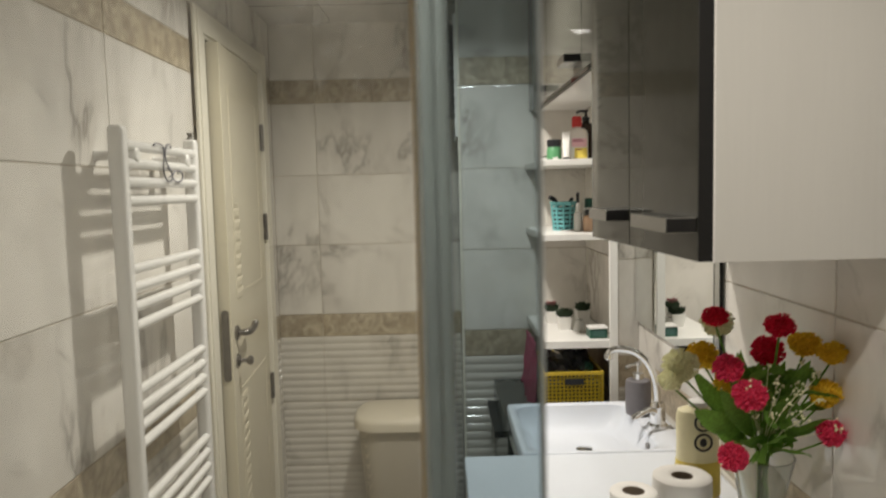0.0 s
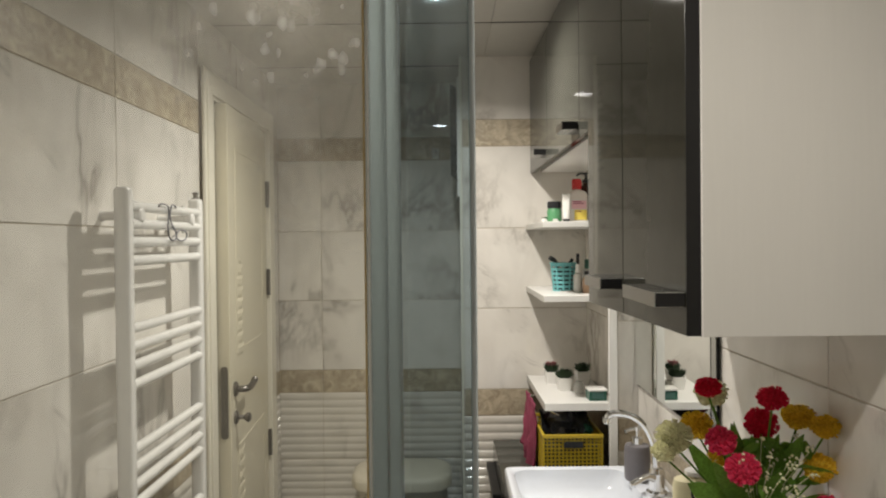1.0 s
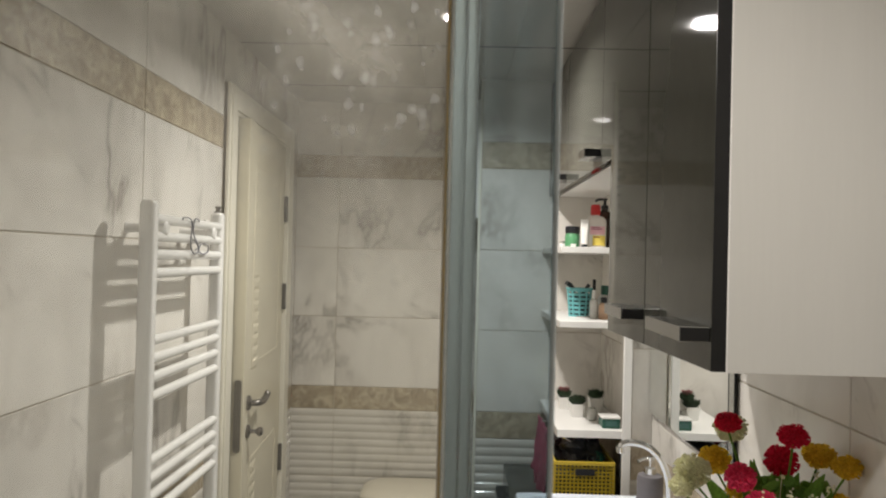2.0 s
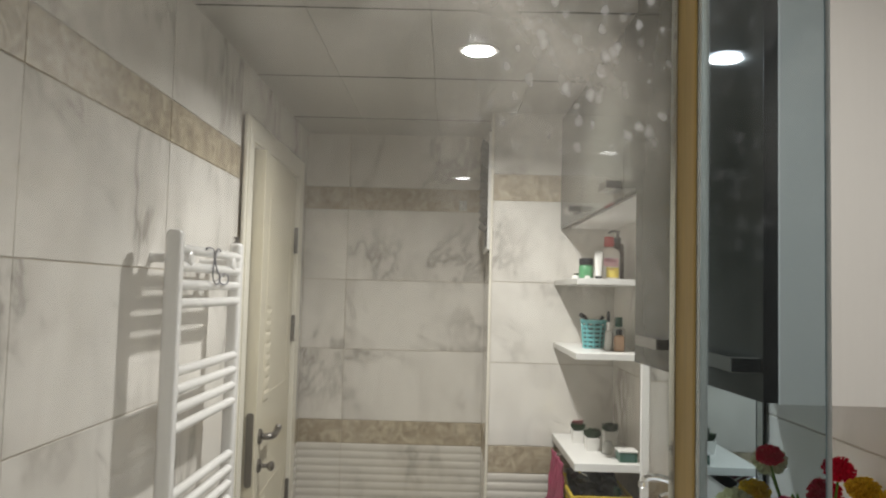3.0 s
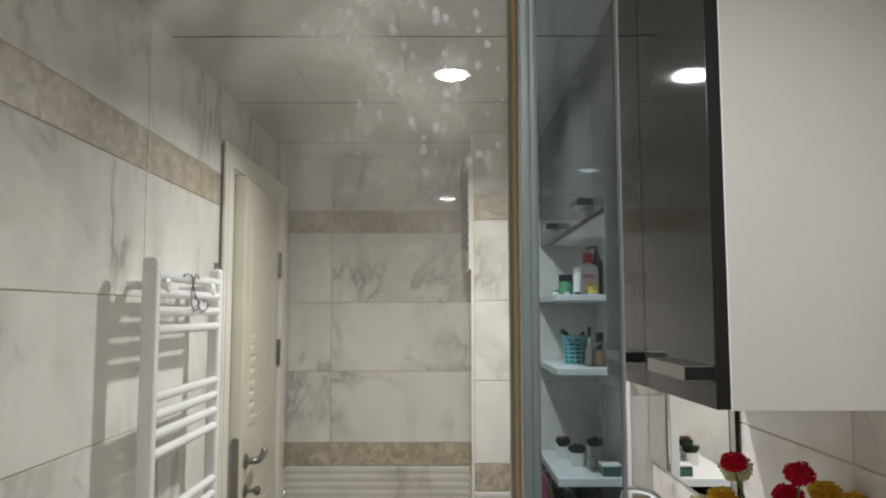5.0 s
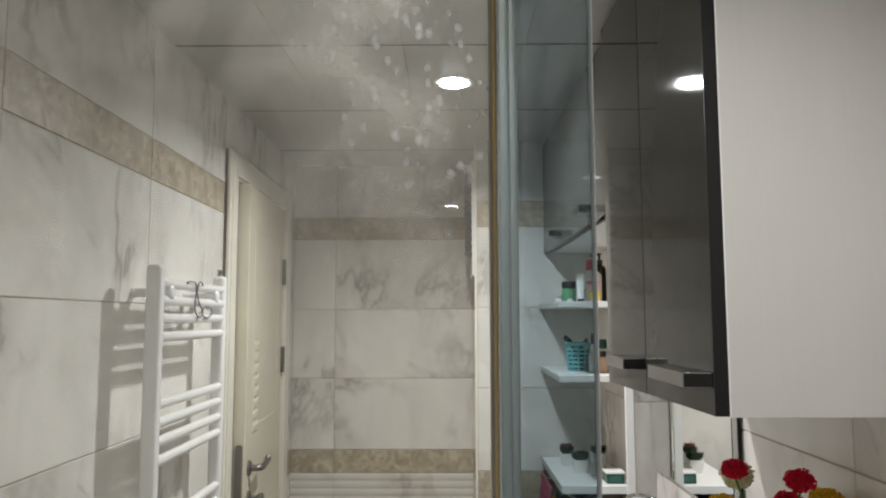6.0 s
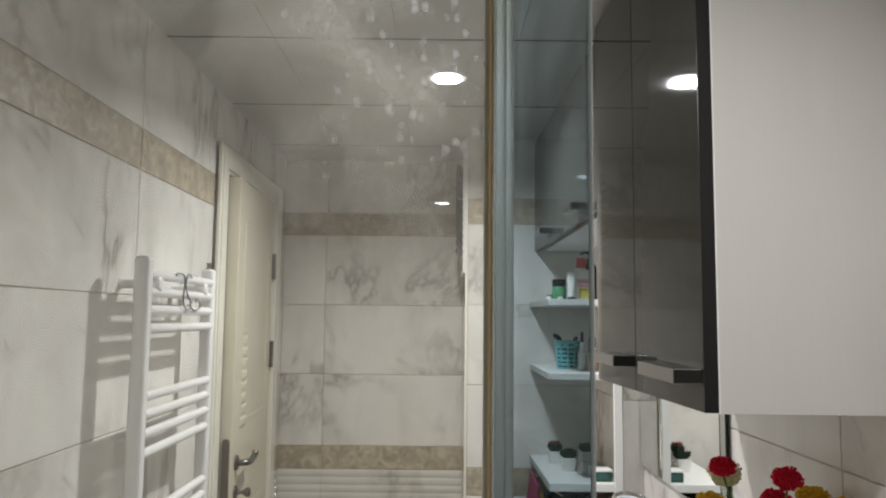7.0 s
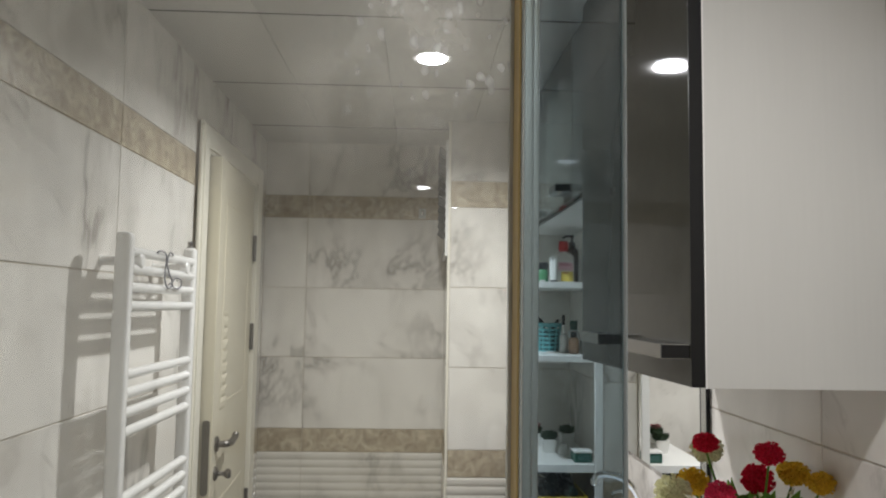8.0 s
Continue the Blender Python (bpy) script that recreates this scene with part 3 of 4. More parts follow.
# Smoky strip leaning out of the post towards the shower.
a, b = BACK_R + Vector((0.0006, -0.0008)), Vector((0.0105, 0.1355))
d = (b - a).normalized()
n = Vector((-d.y, d.x)) * 0.0011
bm = upright([a - n, b - n, b + n, a + n], 0.03, 1.95)
fin = part("seal_strip", bm, FIN, screen, "smoky translucent strip")
fin.visible_shadow = False
part("strip_bead", tube([(b.x, b.y, 0.03), (b.x, b.y, 1.95)], 0.0008, 8), BEAD, screen, "pale rounded edge bead", smooth=True)
part("top_rail", box(XL + 0.012, SX + 0.0065, SY - 0.012, SY + 0.012, 1.962, 1.992, 0.003), ALU, screen)
part("bottom_rail", box(XL + 0.012, SX + 0.0065, SY - 0.012, SY + 0.012, 0.0, 0.019, 0.003), ALU, screen)


# ---- towel radiator ----
RXP, RY0, RY1 = -0.652, 1.418, 1.845
rad = thing("towel_radiator", (RXP, 1.63, 0.35), "white enamelled ladder towel radiator on wall brackets", "radiator")
for y in (RY0, RY1):
    bm = box(RXP - 0.0165, RXP + 0.0165, y - 0.0165, y + 0.0165, 0.42, 1.642, 0.0125, segments=4)
    part("post", bm, ENAMEL, rad, smooth=True)
for group in ([1.604, 1.567, 1.529, 1.490], [1.350, 1.312, 1.272, 1.232], [1.098, 1.060, 1.022, 0.984], [0.86, 0.822, 0.784, 0.746], [0.62, 0.582, 0.544, 0.506]):
    for z in group:
        part("rung", tube([(RXP + 0.006, RY0 + 0.01, z), (RXP + 0.006, RY1 - 0.01, z)], 0.0108, 14), ENAMEL, rad, smooth=True)
for y in (RY0 + 0.052, RY1 - 0.07):
    for z in (1.585, 0.565):
        bm = tube([(XL, y, z), (XL + 0.006, y, z)], 0.012, 16)
        tube([(XL + 0.006, y, z), (RXP - 0.004, y, z), (RXP + 0.001, y, z), (RXP + 0.016, y, z), (RXP + 0.019, y, z)], [0.010, 0.010, 0.0155, 0.0155, 0.012], 18, bm)
        box(RXP - 0.010, RXP - 0.002, y - 0.011, y + 0.011, z - 0.034, z + 0.034, 0.003, bm)
        part("wall_bracket", bm, ENAMEL, rad, smooth=True)
part("air_vent", lathe([(0.010, 0.0), (0.010, 0.004), (0.006, 0.006), (0.006, 0.013), (0.008, 0.014), (0.008, 0.018)], (RXP, RY1, 1.640), 14), NICKEL, rad, "dark air vent cap", smooth=True)

hook = thing("hanging_cable", (RXP, 1.67, 1.60), "thin grey cable looped over the radiator rungs", "cable")
for loop in ([(-0.648, 1.589, 1.597), (-0.632, 1.554, 1.612), (-0.632, 1.594, 1.613), (-0.632, 1.608, 1.598), (-0.632, 1.601, 1.556), (-0.632, 1.617, 1.535), (-0.632, 1.641, 1.533), (-0.632, 1.655, 1.548), (-0.632, 1.626, 1.57), (-0.632, 1.614, 1.591), (-0.632, 1.628, 1.614), (-0.632, 1.65, 1.612), (-0.648, 1.697, 1.602)],
             [(-0.632, 1.626, 1.563), (-0.632, 1.648, 1.553), (-0.632, 1.657, 1.537), (-0.632, 1.69, 1.531), (-0.632, 1.718, 1.539), (-0.632, 1.716, 1.553), (-0.632, 1.675, 1.557), (-0.632, 1.657, 1.548), (-0.632, 1.632, 1.541)]):
    part("loop", tube(smooth_path(loop), 0.0017, 8), CABLE, hook, smooth=True)


# ---- wall cabinets ----
def door_panel(cab, x, y0, y1, z0, z1, hz, h0=0.014, h1=0.106, askew=0.0, sag=0.0):
    # The fronts of the tall cabinet run a touch out of true with the wall.
    swing = Matrix.Translation((x, CY0, 0)) @ Matrix.Rotation(radians(-askew), 4, "Z") @ Matrix.Translation((-x, -CY0, 0))
    bm = box(x, x + 0.0185, y0, y1, z0, z1, 0.0012)
    for v in bm.verts:
        if v.co.z < z0 + 0.01:
            v.co.z += sag * (1 - (v.co.y - CY0) / 0.28)
    bm.transform(swing)
    d = part("door", bm, GLOSS, cab, "dark grey high-gloss door")
    if h1 <= h0:
        return d
    bm = box(x - 0.040, x - 0.0002, y0 + h0, y0 + h1, hz - 0.010, hz + 0.010, 0.0012)
    bm.transform(swing)
    bar = part("handle", bm, BAR, d, "square dark bar handle")
    # Black sheet added over the bar's near end, standing in for its shade.
    bm = box(x - 0.0385, x - 0.0015, y0 + h0 - 0.0012, y0 + h0 - 0.0001, hz - 0.0088, hz + 0.0088, 0.0003)
    bm.transform(swing)
    part("end_cap", bm, GLOSS_EDGE, bar, "thin black sheet for the shade on the bar's end")
    return d


CX, CY0, CY1, CZ = 0.333, 0.875, 1.524, 1.397
cab = thing("wall_cabinet", (0.46, 1.2, CZ), "tall wall cabinet, dark gloss doors and white sides", "wall cabinet")
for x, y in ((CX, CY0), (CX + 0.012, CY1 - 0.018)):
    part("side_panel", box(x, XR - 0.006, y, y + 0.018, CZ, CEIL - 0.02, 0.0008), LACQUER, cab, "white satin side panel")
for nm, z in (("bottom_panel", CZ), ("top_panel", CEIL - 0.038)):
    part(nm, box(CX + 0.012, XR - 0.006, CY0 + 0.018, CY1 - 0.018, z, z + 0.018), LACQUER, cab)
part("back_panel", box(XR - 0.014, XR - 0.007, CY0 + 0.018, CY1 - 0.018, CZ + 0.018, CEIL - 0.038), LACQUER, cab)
seam = 1.219
door_panel(cab, CX - 0.020, CY0 + 0.0005, seam - 0.0012, CZ - 0.003, CEIL - 0.02, 1.4455, 0.0025, 0.180, 0.6, 0.0045)
door_panel(cab, CX - 0.0168, seam + 0.0012, CY1, CZ - 0.003, CEIL - 0.02, 1.4455, 0.004, 0.147, 0.0, 0.0045)
part("door_edge", box(CX - 0.0198, CX - 0.0012, CY0 - 0.0012, CY0 + 0.0002, CZ + 0.0015, CEIL - 0.02), GLOSS_EDGE, cab, "black door edging")

part("edge_strip", box(CX - 0.0010, CX + 0.0010, CY0 - 0.0018, CY0 - 0.0002, CZ, CEIL - 0.02), WHITEP, cab, "pale edge strip")

UZ, UX = 1.776, 0.352
upper = thing("wall_cabinet", (0.46, 2.1, UZ), "shorter wall cabinet over the shelves, dark gloss doors", "wall cabinet")
part("side_panel", box(UX + 0.012, XR - 0.006, CY1 + 0.004, CY1 + 0.022, UZ, CEIL - 0.02), SHELFWHITE, upper)
part("side_panel", box(UX + 0.012, 0.526, PY - 0.026, PY - 0.008, UZ, CEIL - 0.02), SHELFWHITE, upper)
part("bottom_panel", box(UX + 0.010, 0.526, CY1 + 0.022, PY - 0.026, UZ, UZ + 0.018), SHELFWHITE, upper, "white underside board")
# The narrow filler front beside the tall cabinet has no handle.
for y0, y1, grip in ((1.530, 1.703, 0.0), (1.706, 2.232, 0.106), (2.235, PY - 0.008, 0.106)):
    door_panel(upper, UX - 0.014, y0, y1, UZ - 0.003, CEIL - 0.02, 1.804, 0.014, grip, -0.45)

# ---- mirror ----
mirror = thing("wall_mirror", (XR, 1.85, 1.08), "frameless wall mirror with a dark edge", "mirror")
part("glass", box(XR - 0.012, XR - 0.008, 1.5445, 2.186, 1.078, 1.74), MIRROR, mirror)
for y in (1.5405, 1.5065):
    part("edge_strip", box(XR - 0.013, XR - 0.007, y, y + 0.0038, 1.078, 1.74), GLOSS_EDGE, mirror, "thin black edge line")
part("edge_band", box(XR - 0.0125, XR - 0.0075, 1.5105, 1.5403, 1.078, 1.74), ALU, mirror, "satin metal edge band")

# ---- open shelves in the niche ----
NX0, NX1, NY0 = 0.307, 0.527, 2.178
for z0, z1, y0 in ((1.562, 1.581, NY0), (1.331, 1.351, NY0), (0.994, 1.018, NY0)):
    shelf = thing("wall_shelf", ((NX0 + NX1) / 2, 2.4, z0), "white board shelf between shaft and pipe chase", "shelf", "niche shelves")
    part("board", box(NX0, NX1 - 0.001, y0, PY - 0.007, z0, z1, 0.0015), SHELFWHITE, shelf)
    part("edge_band", box(NX0 - 0.0016, NX0 - 0.0001, y0 + 0.001, PY - 0.008, z0 + 0.001, z1 - 0.001), LACQUER, shelf)
trim = structure("trim_niche", box(0.503, 0.5275, 2.160, 2.177, 0.80, 1.56, 0.002), SHELFWHITE, "white upright board on the niche edge", "trim")

# ---- base units, basin, washing machine ----
base = thing("base_cabinet", (0.35, 2.37, 0), "dark gloss base cabinet under the shelves", "base cabinet")
part("carcass", box(0.195, 0.529, 2.085, PY - 0.008, 0.0, 0.758), LACQUER, base)
part("top", box(0.175, 0.530, 2.083, PY - 0.007, 0.7585, 0.776, 0.002), GLOSS, base, "dark gloss top board")
dr = part("door", box(0.175, 0.1945, 2.090, PY - 0.012, 0.06, 0.755, 0.0015), GLOSS, base, "dark gloss door")
part("handle", box(0.147, 0.1748, 2.25, 2.60, 0.690, 0.711, 0.0015), GLOSS_EDGE, dr, "square dark bar handle")

vanity = thing("vanity_unit", (0.40, 1.86, 0), "dark gloss vanity unit under the basin", "vanity")
part("carcass", box(0.215, XR - 0.007, 1.665, 2.055, 0.0, 0.77), LACQUER, vanity)
dv = part("door", box(0.195, 0.2145, 1.668, 2.052, 0.06, 0.768, 0.0015), GLOSS, vanity, "dark gloss door")
part("handle", box(0.167, 0.1948, 1.74, 2.02, 0.70, 0.721, 0.0015), GLOSS_EDGE, dv, "square dark bar handle")


def basin_mesh(x0, x1, y0, y1, z0, z1, bx0, bx1, by0, by1, depth):
    """Slab with a hollow bowl: rings of a rounded rectangle from the outer foot over the rim down into the bowl."""
    bm = bmesh.new()

    def ring(xa, xb, ya, yb, r, z, n=6):
        out = []
        for cx, cy, a0 in ((xb - r, yb - r, 0), (xa + r, yb - r, 90), (xa + r, ya + r, 180), (xb - r, ya + r, 270)):
            for k in range(n + 1):
                a = radians(a0 + 90 * k / n)
                out.append(bm.verts.new((cx + r * math.cos(a), cy + r * math.sin(a), z)))
        return out

    rings = [ring(x0 + 0.01, x1, y0 + 0.01, y1 - 0.01, 0.01, z0), ring(x0, x1, y0, y1, 0.014, z0 + 0.012), ring(x0, x1, y0, y1, 0.016, z1 - 0.008), ring(x0 + 0.003, x1 - 0.002, y0 + 0.003, y1 - 0.003, 0.016, z1 - 0.002),
             ring(x0 + 0.009, x1 - 0.006, y0 + 0.009, y1 - 0.009, 0.016, z1), ring(bx0 - 0.012, bx1 + 0.012, by0 - 0.012, by1 + 0.012, 0.05, z1 - 0.001), ring(bx0 - 0.003, bx1 + 0.003, by0 - 0.003, by1 + 0.003, 0.045, z1 - 0.006),
             ring(bx0, bx1, by0, by1, 0.04, z1 - 0.018), ring(bx0 + 0.012, bx1 - 0.012, by0 + 0.012, by1 - 0.012, 0.05, z1 - depth * 0.75), ring(bx0 + 0.04, bx1 - 0.04, by0 + 0.04, by1 - 0.04, 0.05, z1 - depth)]
    for a, b in zip(rings, rings[1:]):
        for k in range(len(a)):
            bm.faces.new((a[k], a[(k + 1) % len(a)], b[(k + 1) % len(b)], b[k]))
    bm.faces.new(rings[0][::-1])
    bm.faces.new(rings[-1])
    return bm


basin = thing("wash_basin", (0.38, 1.86, 0.772), "white ceramic washbasin set on the vanity", "washbasin")
part("bowl", basin_mesh(0.170, XR - 0.008, 1.652, 2.066, 0.772, 0.860, 0.196, 0.508, 1.674, 2.044, 0.070), CERAMIC, basin, smooth=True)
part("overflow", tube([(0.498, 1.755, 0.834), (0.5045, 1.755, 0.834)], 0.0075, 16), NICKEL, basin, "chrome overflow ring", smooth=True)
part("drain", lathe([(0.022, 0), (0.022, 0.003), (0.008, 0.005)], (0.36, 1.857, 0.7902), 20), CHROME, basin, smooth=True)

tap = thing("basin_tap", (0.548, 1.825, 0.860), "chrome gooseneck basin mixer tap", "tap")
part("body", lathe([(0.027, 0.0), (0.027, 0.006), (0.021, 0.012), (0.019, 0.05), (0.021, 0.055), (0.017, 0.066)], (0.548, 1.825, 0.860), 24), CHROME, tap, smooth=True)
part("spout", tube(smooth_path([(0.548, 1.825, 0.915), (0.546, 1.825, 0.96), (0.538, 1.827, 1.00), (0.520, 1.832, 1.035), (0.492, 1.838, 1.058), (0.460, 1.844, 1.066), (0.436, 1.848, 1.063), (0.425, 1.850, 1.052)], 8), [0.009] * 57, 14), CHROME, tap, smooth=True)
part("aerator", lathe([(0.0095, 0), (0.0115, 0.002), (0.0115, 0.014), (0.0095, 0.016)], (0.425, 1.850, 1.038), 16), CHROME, tap, smooth=True)
part("lever", tube(smooth_path([(0.535, 1.812, 0.905), (0.515, 1.80, 0.912), (0.49, 1.785, 0.906), (0.468, 1.775, 0.898)]), [0.011, 0.011, 0.010, 0.0095, 0.009, 0.009, 0.0085, 0.0085, 0.008, 0.008, 0.008, 0.0085, 0.009, 0.009, 0.009, 0.009, 0.009, 0.008, 0.006], 12), CHROME, tap, smooth=True)

soap = thing("soap_dispenser", (0.527, 1.935, 0.860), "dark grey soap dispenser with a metal pump", "soap dispenser")
part("body", lathe([(0.030, 0.0), (0.034, 0.003), (0.035, 0.02), (0.035, 0.088), (0.032, 0.097), (0.018, 0.101)], (0.527, 1.935, 0.860), 28), SOAP, soap, smooth=True)
bm = lathe([(0.016, 0.0), (0.016, 0.016), (0.009, 0.018), (0.005, 0.019), (0.005, 0.036), (0.010, 0.037), (0.010, 0.046)], (0.527, 1.935, 0.9605), 18)
tube([(0.527, 1.935, 1.001), (0.505, 1.927, 1.001), (0.490, 1.922, 0.996)], 0.005, 10, bm)
part("pump", bm, CHROME, soap, "brushed metal pump", smooth=True)

WX0, WY0, WY1, WZ = 0.031, 1.045, 1.6512, 0.858
washer = thing("washing_machine", (0.32, 1.34, 0), "white front-loading washing machine beside the basin", "washing machine")
part("body", box(WX0 + 0.012, XR - 0.007, WY0 + 0.003, WY1 - 0.003, 0.012, WZ - 0.030, 0.006), APPLIANCE, washer)
part("lid", box(WX0, XR - 0.007, WY0, WY1, WZ - 0.0295, WZ, 0.006, segments=3), APPLIANCE, washer, "white top board")
bm = lathe([(0.15, 0.0), (0.165, 0.012), (0.165, 0.02), (0.13, 0.028), (0.12, 0.010)], (0, 0, 0), 36)
bm.transform(Matrix.Translation((WX0 + 0.0115, 1.345, 0.45)) @ Matrix.Rotation(radians(-90), 4, "Y"))
part("porthole", bm, APPLIANCE, washer, smooth=True)
part("control_panel", box(WX0 + 0.003, WX0 + 0.0115, WY0 + 0.02, WY1 - 0.02, 0.72, 0.815, 0.003), WHITEP, washer)


# ---- toilet rolls, cleaner bottle ----
def toilet_roll(x, y, z, r, h):
    roll = thing("toilet_roll", (x, y, z), "white toilet paper roll standing on the washing machine", "toilet roll", "toilet rolls")
    prof = [(0.020, 0.001), (r - 0.004, 0.0), (r, 0.003), (r + 0.0006, h * 0.5), (r, h - 0.003), (r - 0.004, h), (0.024, h), (0.0205, h - 0.002), (0.020, h - 0.03)]
    part("paper", lathe(prof, (x, y, z), 40), PAPER, roll, smooth=True)
    bm = lathe([(0.0198, 0.01), (0.0198, h - 0.002), (0.0188, h - 0.002), (0.0188, 0.012)], (x, y, z), 28)
    part("core", bm, CARD, roll, "grey cardboard core", smooth=True)


toilet_roll(0.434, 1.292, WZ, 0.0545, 0.090)
toilet_roll(0.329, 1.245, WZ, 0.043, 0.083)

cleaner = thing("cleaner_bottle", (0.492, 1.372, WZ), "cream and yellow bottle with two round black labels", "bottle")
bm = lathe([(0.038, 0.0), (0.043, 0.004), (0.044, 0.03), (0.042, 0.12), (0.043, 0.178), (0.040, 0.190), (0.024, 0.196), (0.019, 0.198)], (0.492, 1.372, WZ), 28, sy=0.72)
part("body", bm, CREAMPK, cleaner, smooth=True)
part("cap", lathe([(0.018, 0), (0.019, 0.001), (0.019, 0.009), (0.016, 0.011)], (0.492, 1.372, WZ + 0.1983), 20), WHITEP, cleaner, smooth=True)
bm = lathe([(0.0445, 0.018), (0.0452, 0.022), (0.0440, 0.088), (0.0434, 0.09)], (0.492, 1.372, WZ), 28, sy=0.72)
part("print", bm, LEMON, cleaner, "yellow wavy print", smooth=True)
for z in (0.133, 0.173):
    bm = bmesh.new()
    for r0, r1, dep in ((0.0140, 0.0186, 0.0),):
        inner = [bm.verts.new((0.492 + r0 * math.cos(a), 1.3398 - 0.0005, WZ + z + r0 * math.sin(a))) for a in (2 * math.pi * k / 28 for k in range(28))]
        outer = [bm.verts.new((0.492 + r1 * math.cos(a), 1.3398 - 0.0002, WZ + z + r1 * math.sin(a))) for a in (2 * math.pi * k / 28 for k in range(28))]
        for k in range(28):
            bm.faces.new((inner[k], inner[(k + 1) % 28], outer[(k + 1) % 28], outer[k]))
    own = bmesh.new()
    bmesh.ops.create_icosphere(own, subdivisions=2, radius=1, matrix=Matrix.Translation((0.492, 1.3396, WZ + z)) @ Matrix.Diagonal((0.0072, 0.0008, 0.0090, 1)))
    join(bm, own)
    part("round_mark", bm, INK, cleaner, "black ring with a drop in it")


# ---- flowers in a vase ----
VX, VY = 0.497, 1.095
flowers = thing("flower_vase", (VX, VY, WZ), "glass vase of red, yellow and cream cloth flowers", "flower arrangement")
bm = lathe([(0.034, 0.0), (0.040, 0.004), (0.040, 0.03), (0.033, 0.09), (0.034, 0.12), (0.042, 0.165), (0.050, 0.20), (0.0475, 0.20), (0.039, 0.165), (0.0315, 0.12), (0.0305, 0.09), (0.037, 0.03), (0.032, 0.010)], (VX, VY, WZ), 32)
part("vase", bm, VASE, flowers, "clear waisted glass vase", smooth=True)


def pompon(centre, r, mat, flat=0.85, petals=150, tilt=(0, 0)):
    """A ball of many small cupped petals."""
    bm = bmesh.new()
    turn = Matrix.Translation(centre) @ Euler((tilt[0], tilt[1], 0)).to_matrix().to_4x4() @ Matrix.Diagonal((1, 1, flat, 1))
    own = bmesh.new()
    bmesh.ops.create_icosphere(own, subdivisions=2, radius=r * 0.72)
    join(bm, own)
    for k in range(petals):
        zc = 1 - 2 * (k + 0.5) / petals
        a = k * 2.39996
        d = Vector((math.sqrt(1 - zc * zc) * math.cos(a), math.sqrt(1 - zc * zc) * math.sin(a), zc))
        s = d.orthogonal().normalized()
        s.rotate(Matrix.Rotation(random.uniform(0, 6.28), 3, d))
        o = d.cross(s)
        w, le = r * random.uniform(0.13, 0.19), r * random.uniform(0.86, 1.1)
        root, tip = d * r * 0.55, d * le
        vs = [bm.verts.new(p) for p in (root, root + s * 0.2 * w + d * 0.1 * r, tip - s * w + o * w * 0.6, tip + o * w * -0.5, tip + s * w + o * w * 0.6)]
        bm.faces.new((vs[0], vs[2], vs[3]))
        bm.faces.new((vs[0], vs[3], vs[4]))
    bm.transform(turn)
    return bm


def blade(root, tip, width, droop, bm, n=7):
    """A pointed, folded leaf from root to tip."""
    root, tip = Vector(root), Vector(tip)
    d = tip - root
    side = d.cross(Vector((random.uniform(-0.5, 0.5), 1.0, random.uniform(-0.2, 0.7)))).normalized()
    up = side.cross(d).normalized()
    rows = []
    for k in range(n + 1):
        u = k / n
        p = root + d * u + Vector((0, 0, -droop * u * u)) + up * 0.1 * width * math.sin(u * 9)
        w = width * (math.sin(math.pi * min(1, u * 0.94 + 0.05)) ** 0.8) * (1 - 0.3 * u)
        rows.append([bm.verts.new(p - side * w + up * w * 0.3), bm.verts.new(p), bm.verts.new(p + side * w + up * w * 0.3)])
    for a, b in zip(rows, rows[1:]):
        for j in range(2):
            bm.faces.new((a[j], a[j + 1], b[j + 1], b[j]))
    return bm


NECK = Vector((VX, VY, WZ + 0.20))
HEADS = [((0.425, 1.11, 1.284), 0.0215, CRIMSON, 0.72), ((0.499, 1.045, 1.280), 0.0225, CRIMSON, 0.8), ((0.502, 1.09, 1.230), 0.0255, CRIMSON, 0.92), ((0.415, 1.03, 1.220), 0.0225, PINKPET, 0.95),
         ((0.440, 1.01, 1.183), 0.0250, PINKPET, 0.95), ((0.420, 1.02, 1.086), 0.0225, PINKPET, 0.95), ((0.578, 1.04, 1.112), 0.0220, PINKPET, 0.95),
         ((0.430, 1.18, 1.205), 0.026, YELPET, 0.9), ((0.560, 1.09, 1.240), 0.026, YELPET, 0.75), ((0.577, 1.04, 1.236), 0.022, YELPET, 0.8), ((0.573, 1.05, 1.172), 0.024, YELPET, 0.9), ((0.452, 1.12, 1.175), 0.024, YELPET, 0.9),
         ((0.363, 1.09, 1.210), 0.0285, CREPET, 0.9), ((0.343, 1.075, 1.192), 0.020, CREPET, 0.9), ((0.452, 1.17, 1.262), 0.027, CREPET, 0.85)]
for c, r, mat, flat in HEADS:
    head = part("flower_head", pompon(c, r, mat, flat), mat, flowers)
    mid = (Vector(c) + NECK) / 2 + Vector((0, 0, -0.012))
    part("stem", tube(smooth_path([NECK + Vector((random.uniform(-0.02, 0.02), random.uniform(-0.02, 0.02), -0.15)), NECK + Vector((random.uniform(-0.012, 0.012), random.uniform(-0.012, 0.012), 0)), mid, Vector(c) - Vector((0, 0, r * 0.5))], 4), 0.0017, 6), LEAF, flowers)
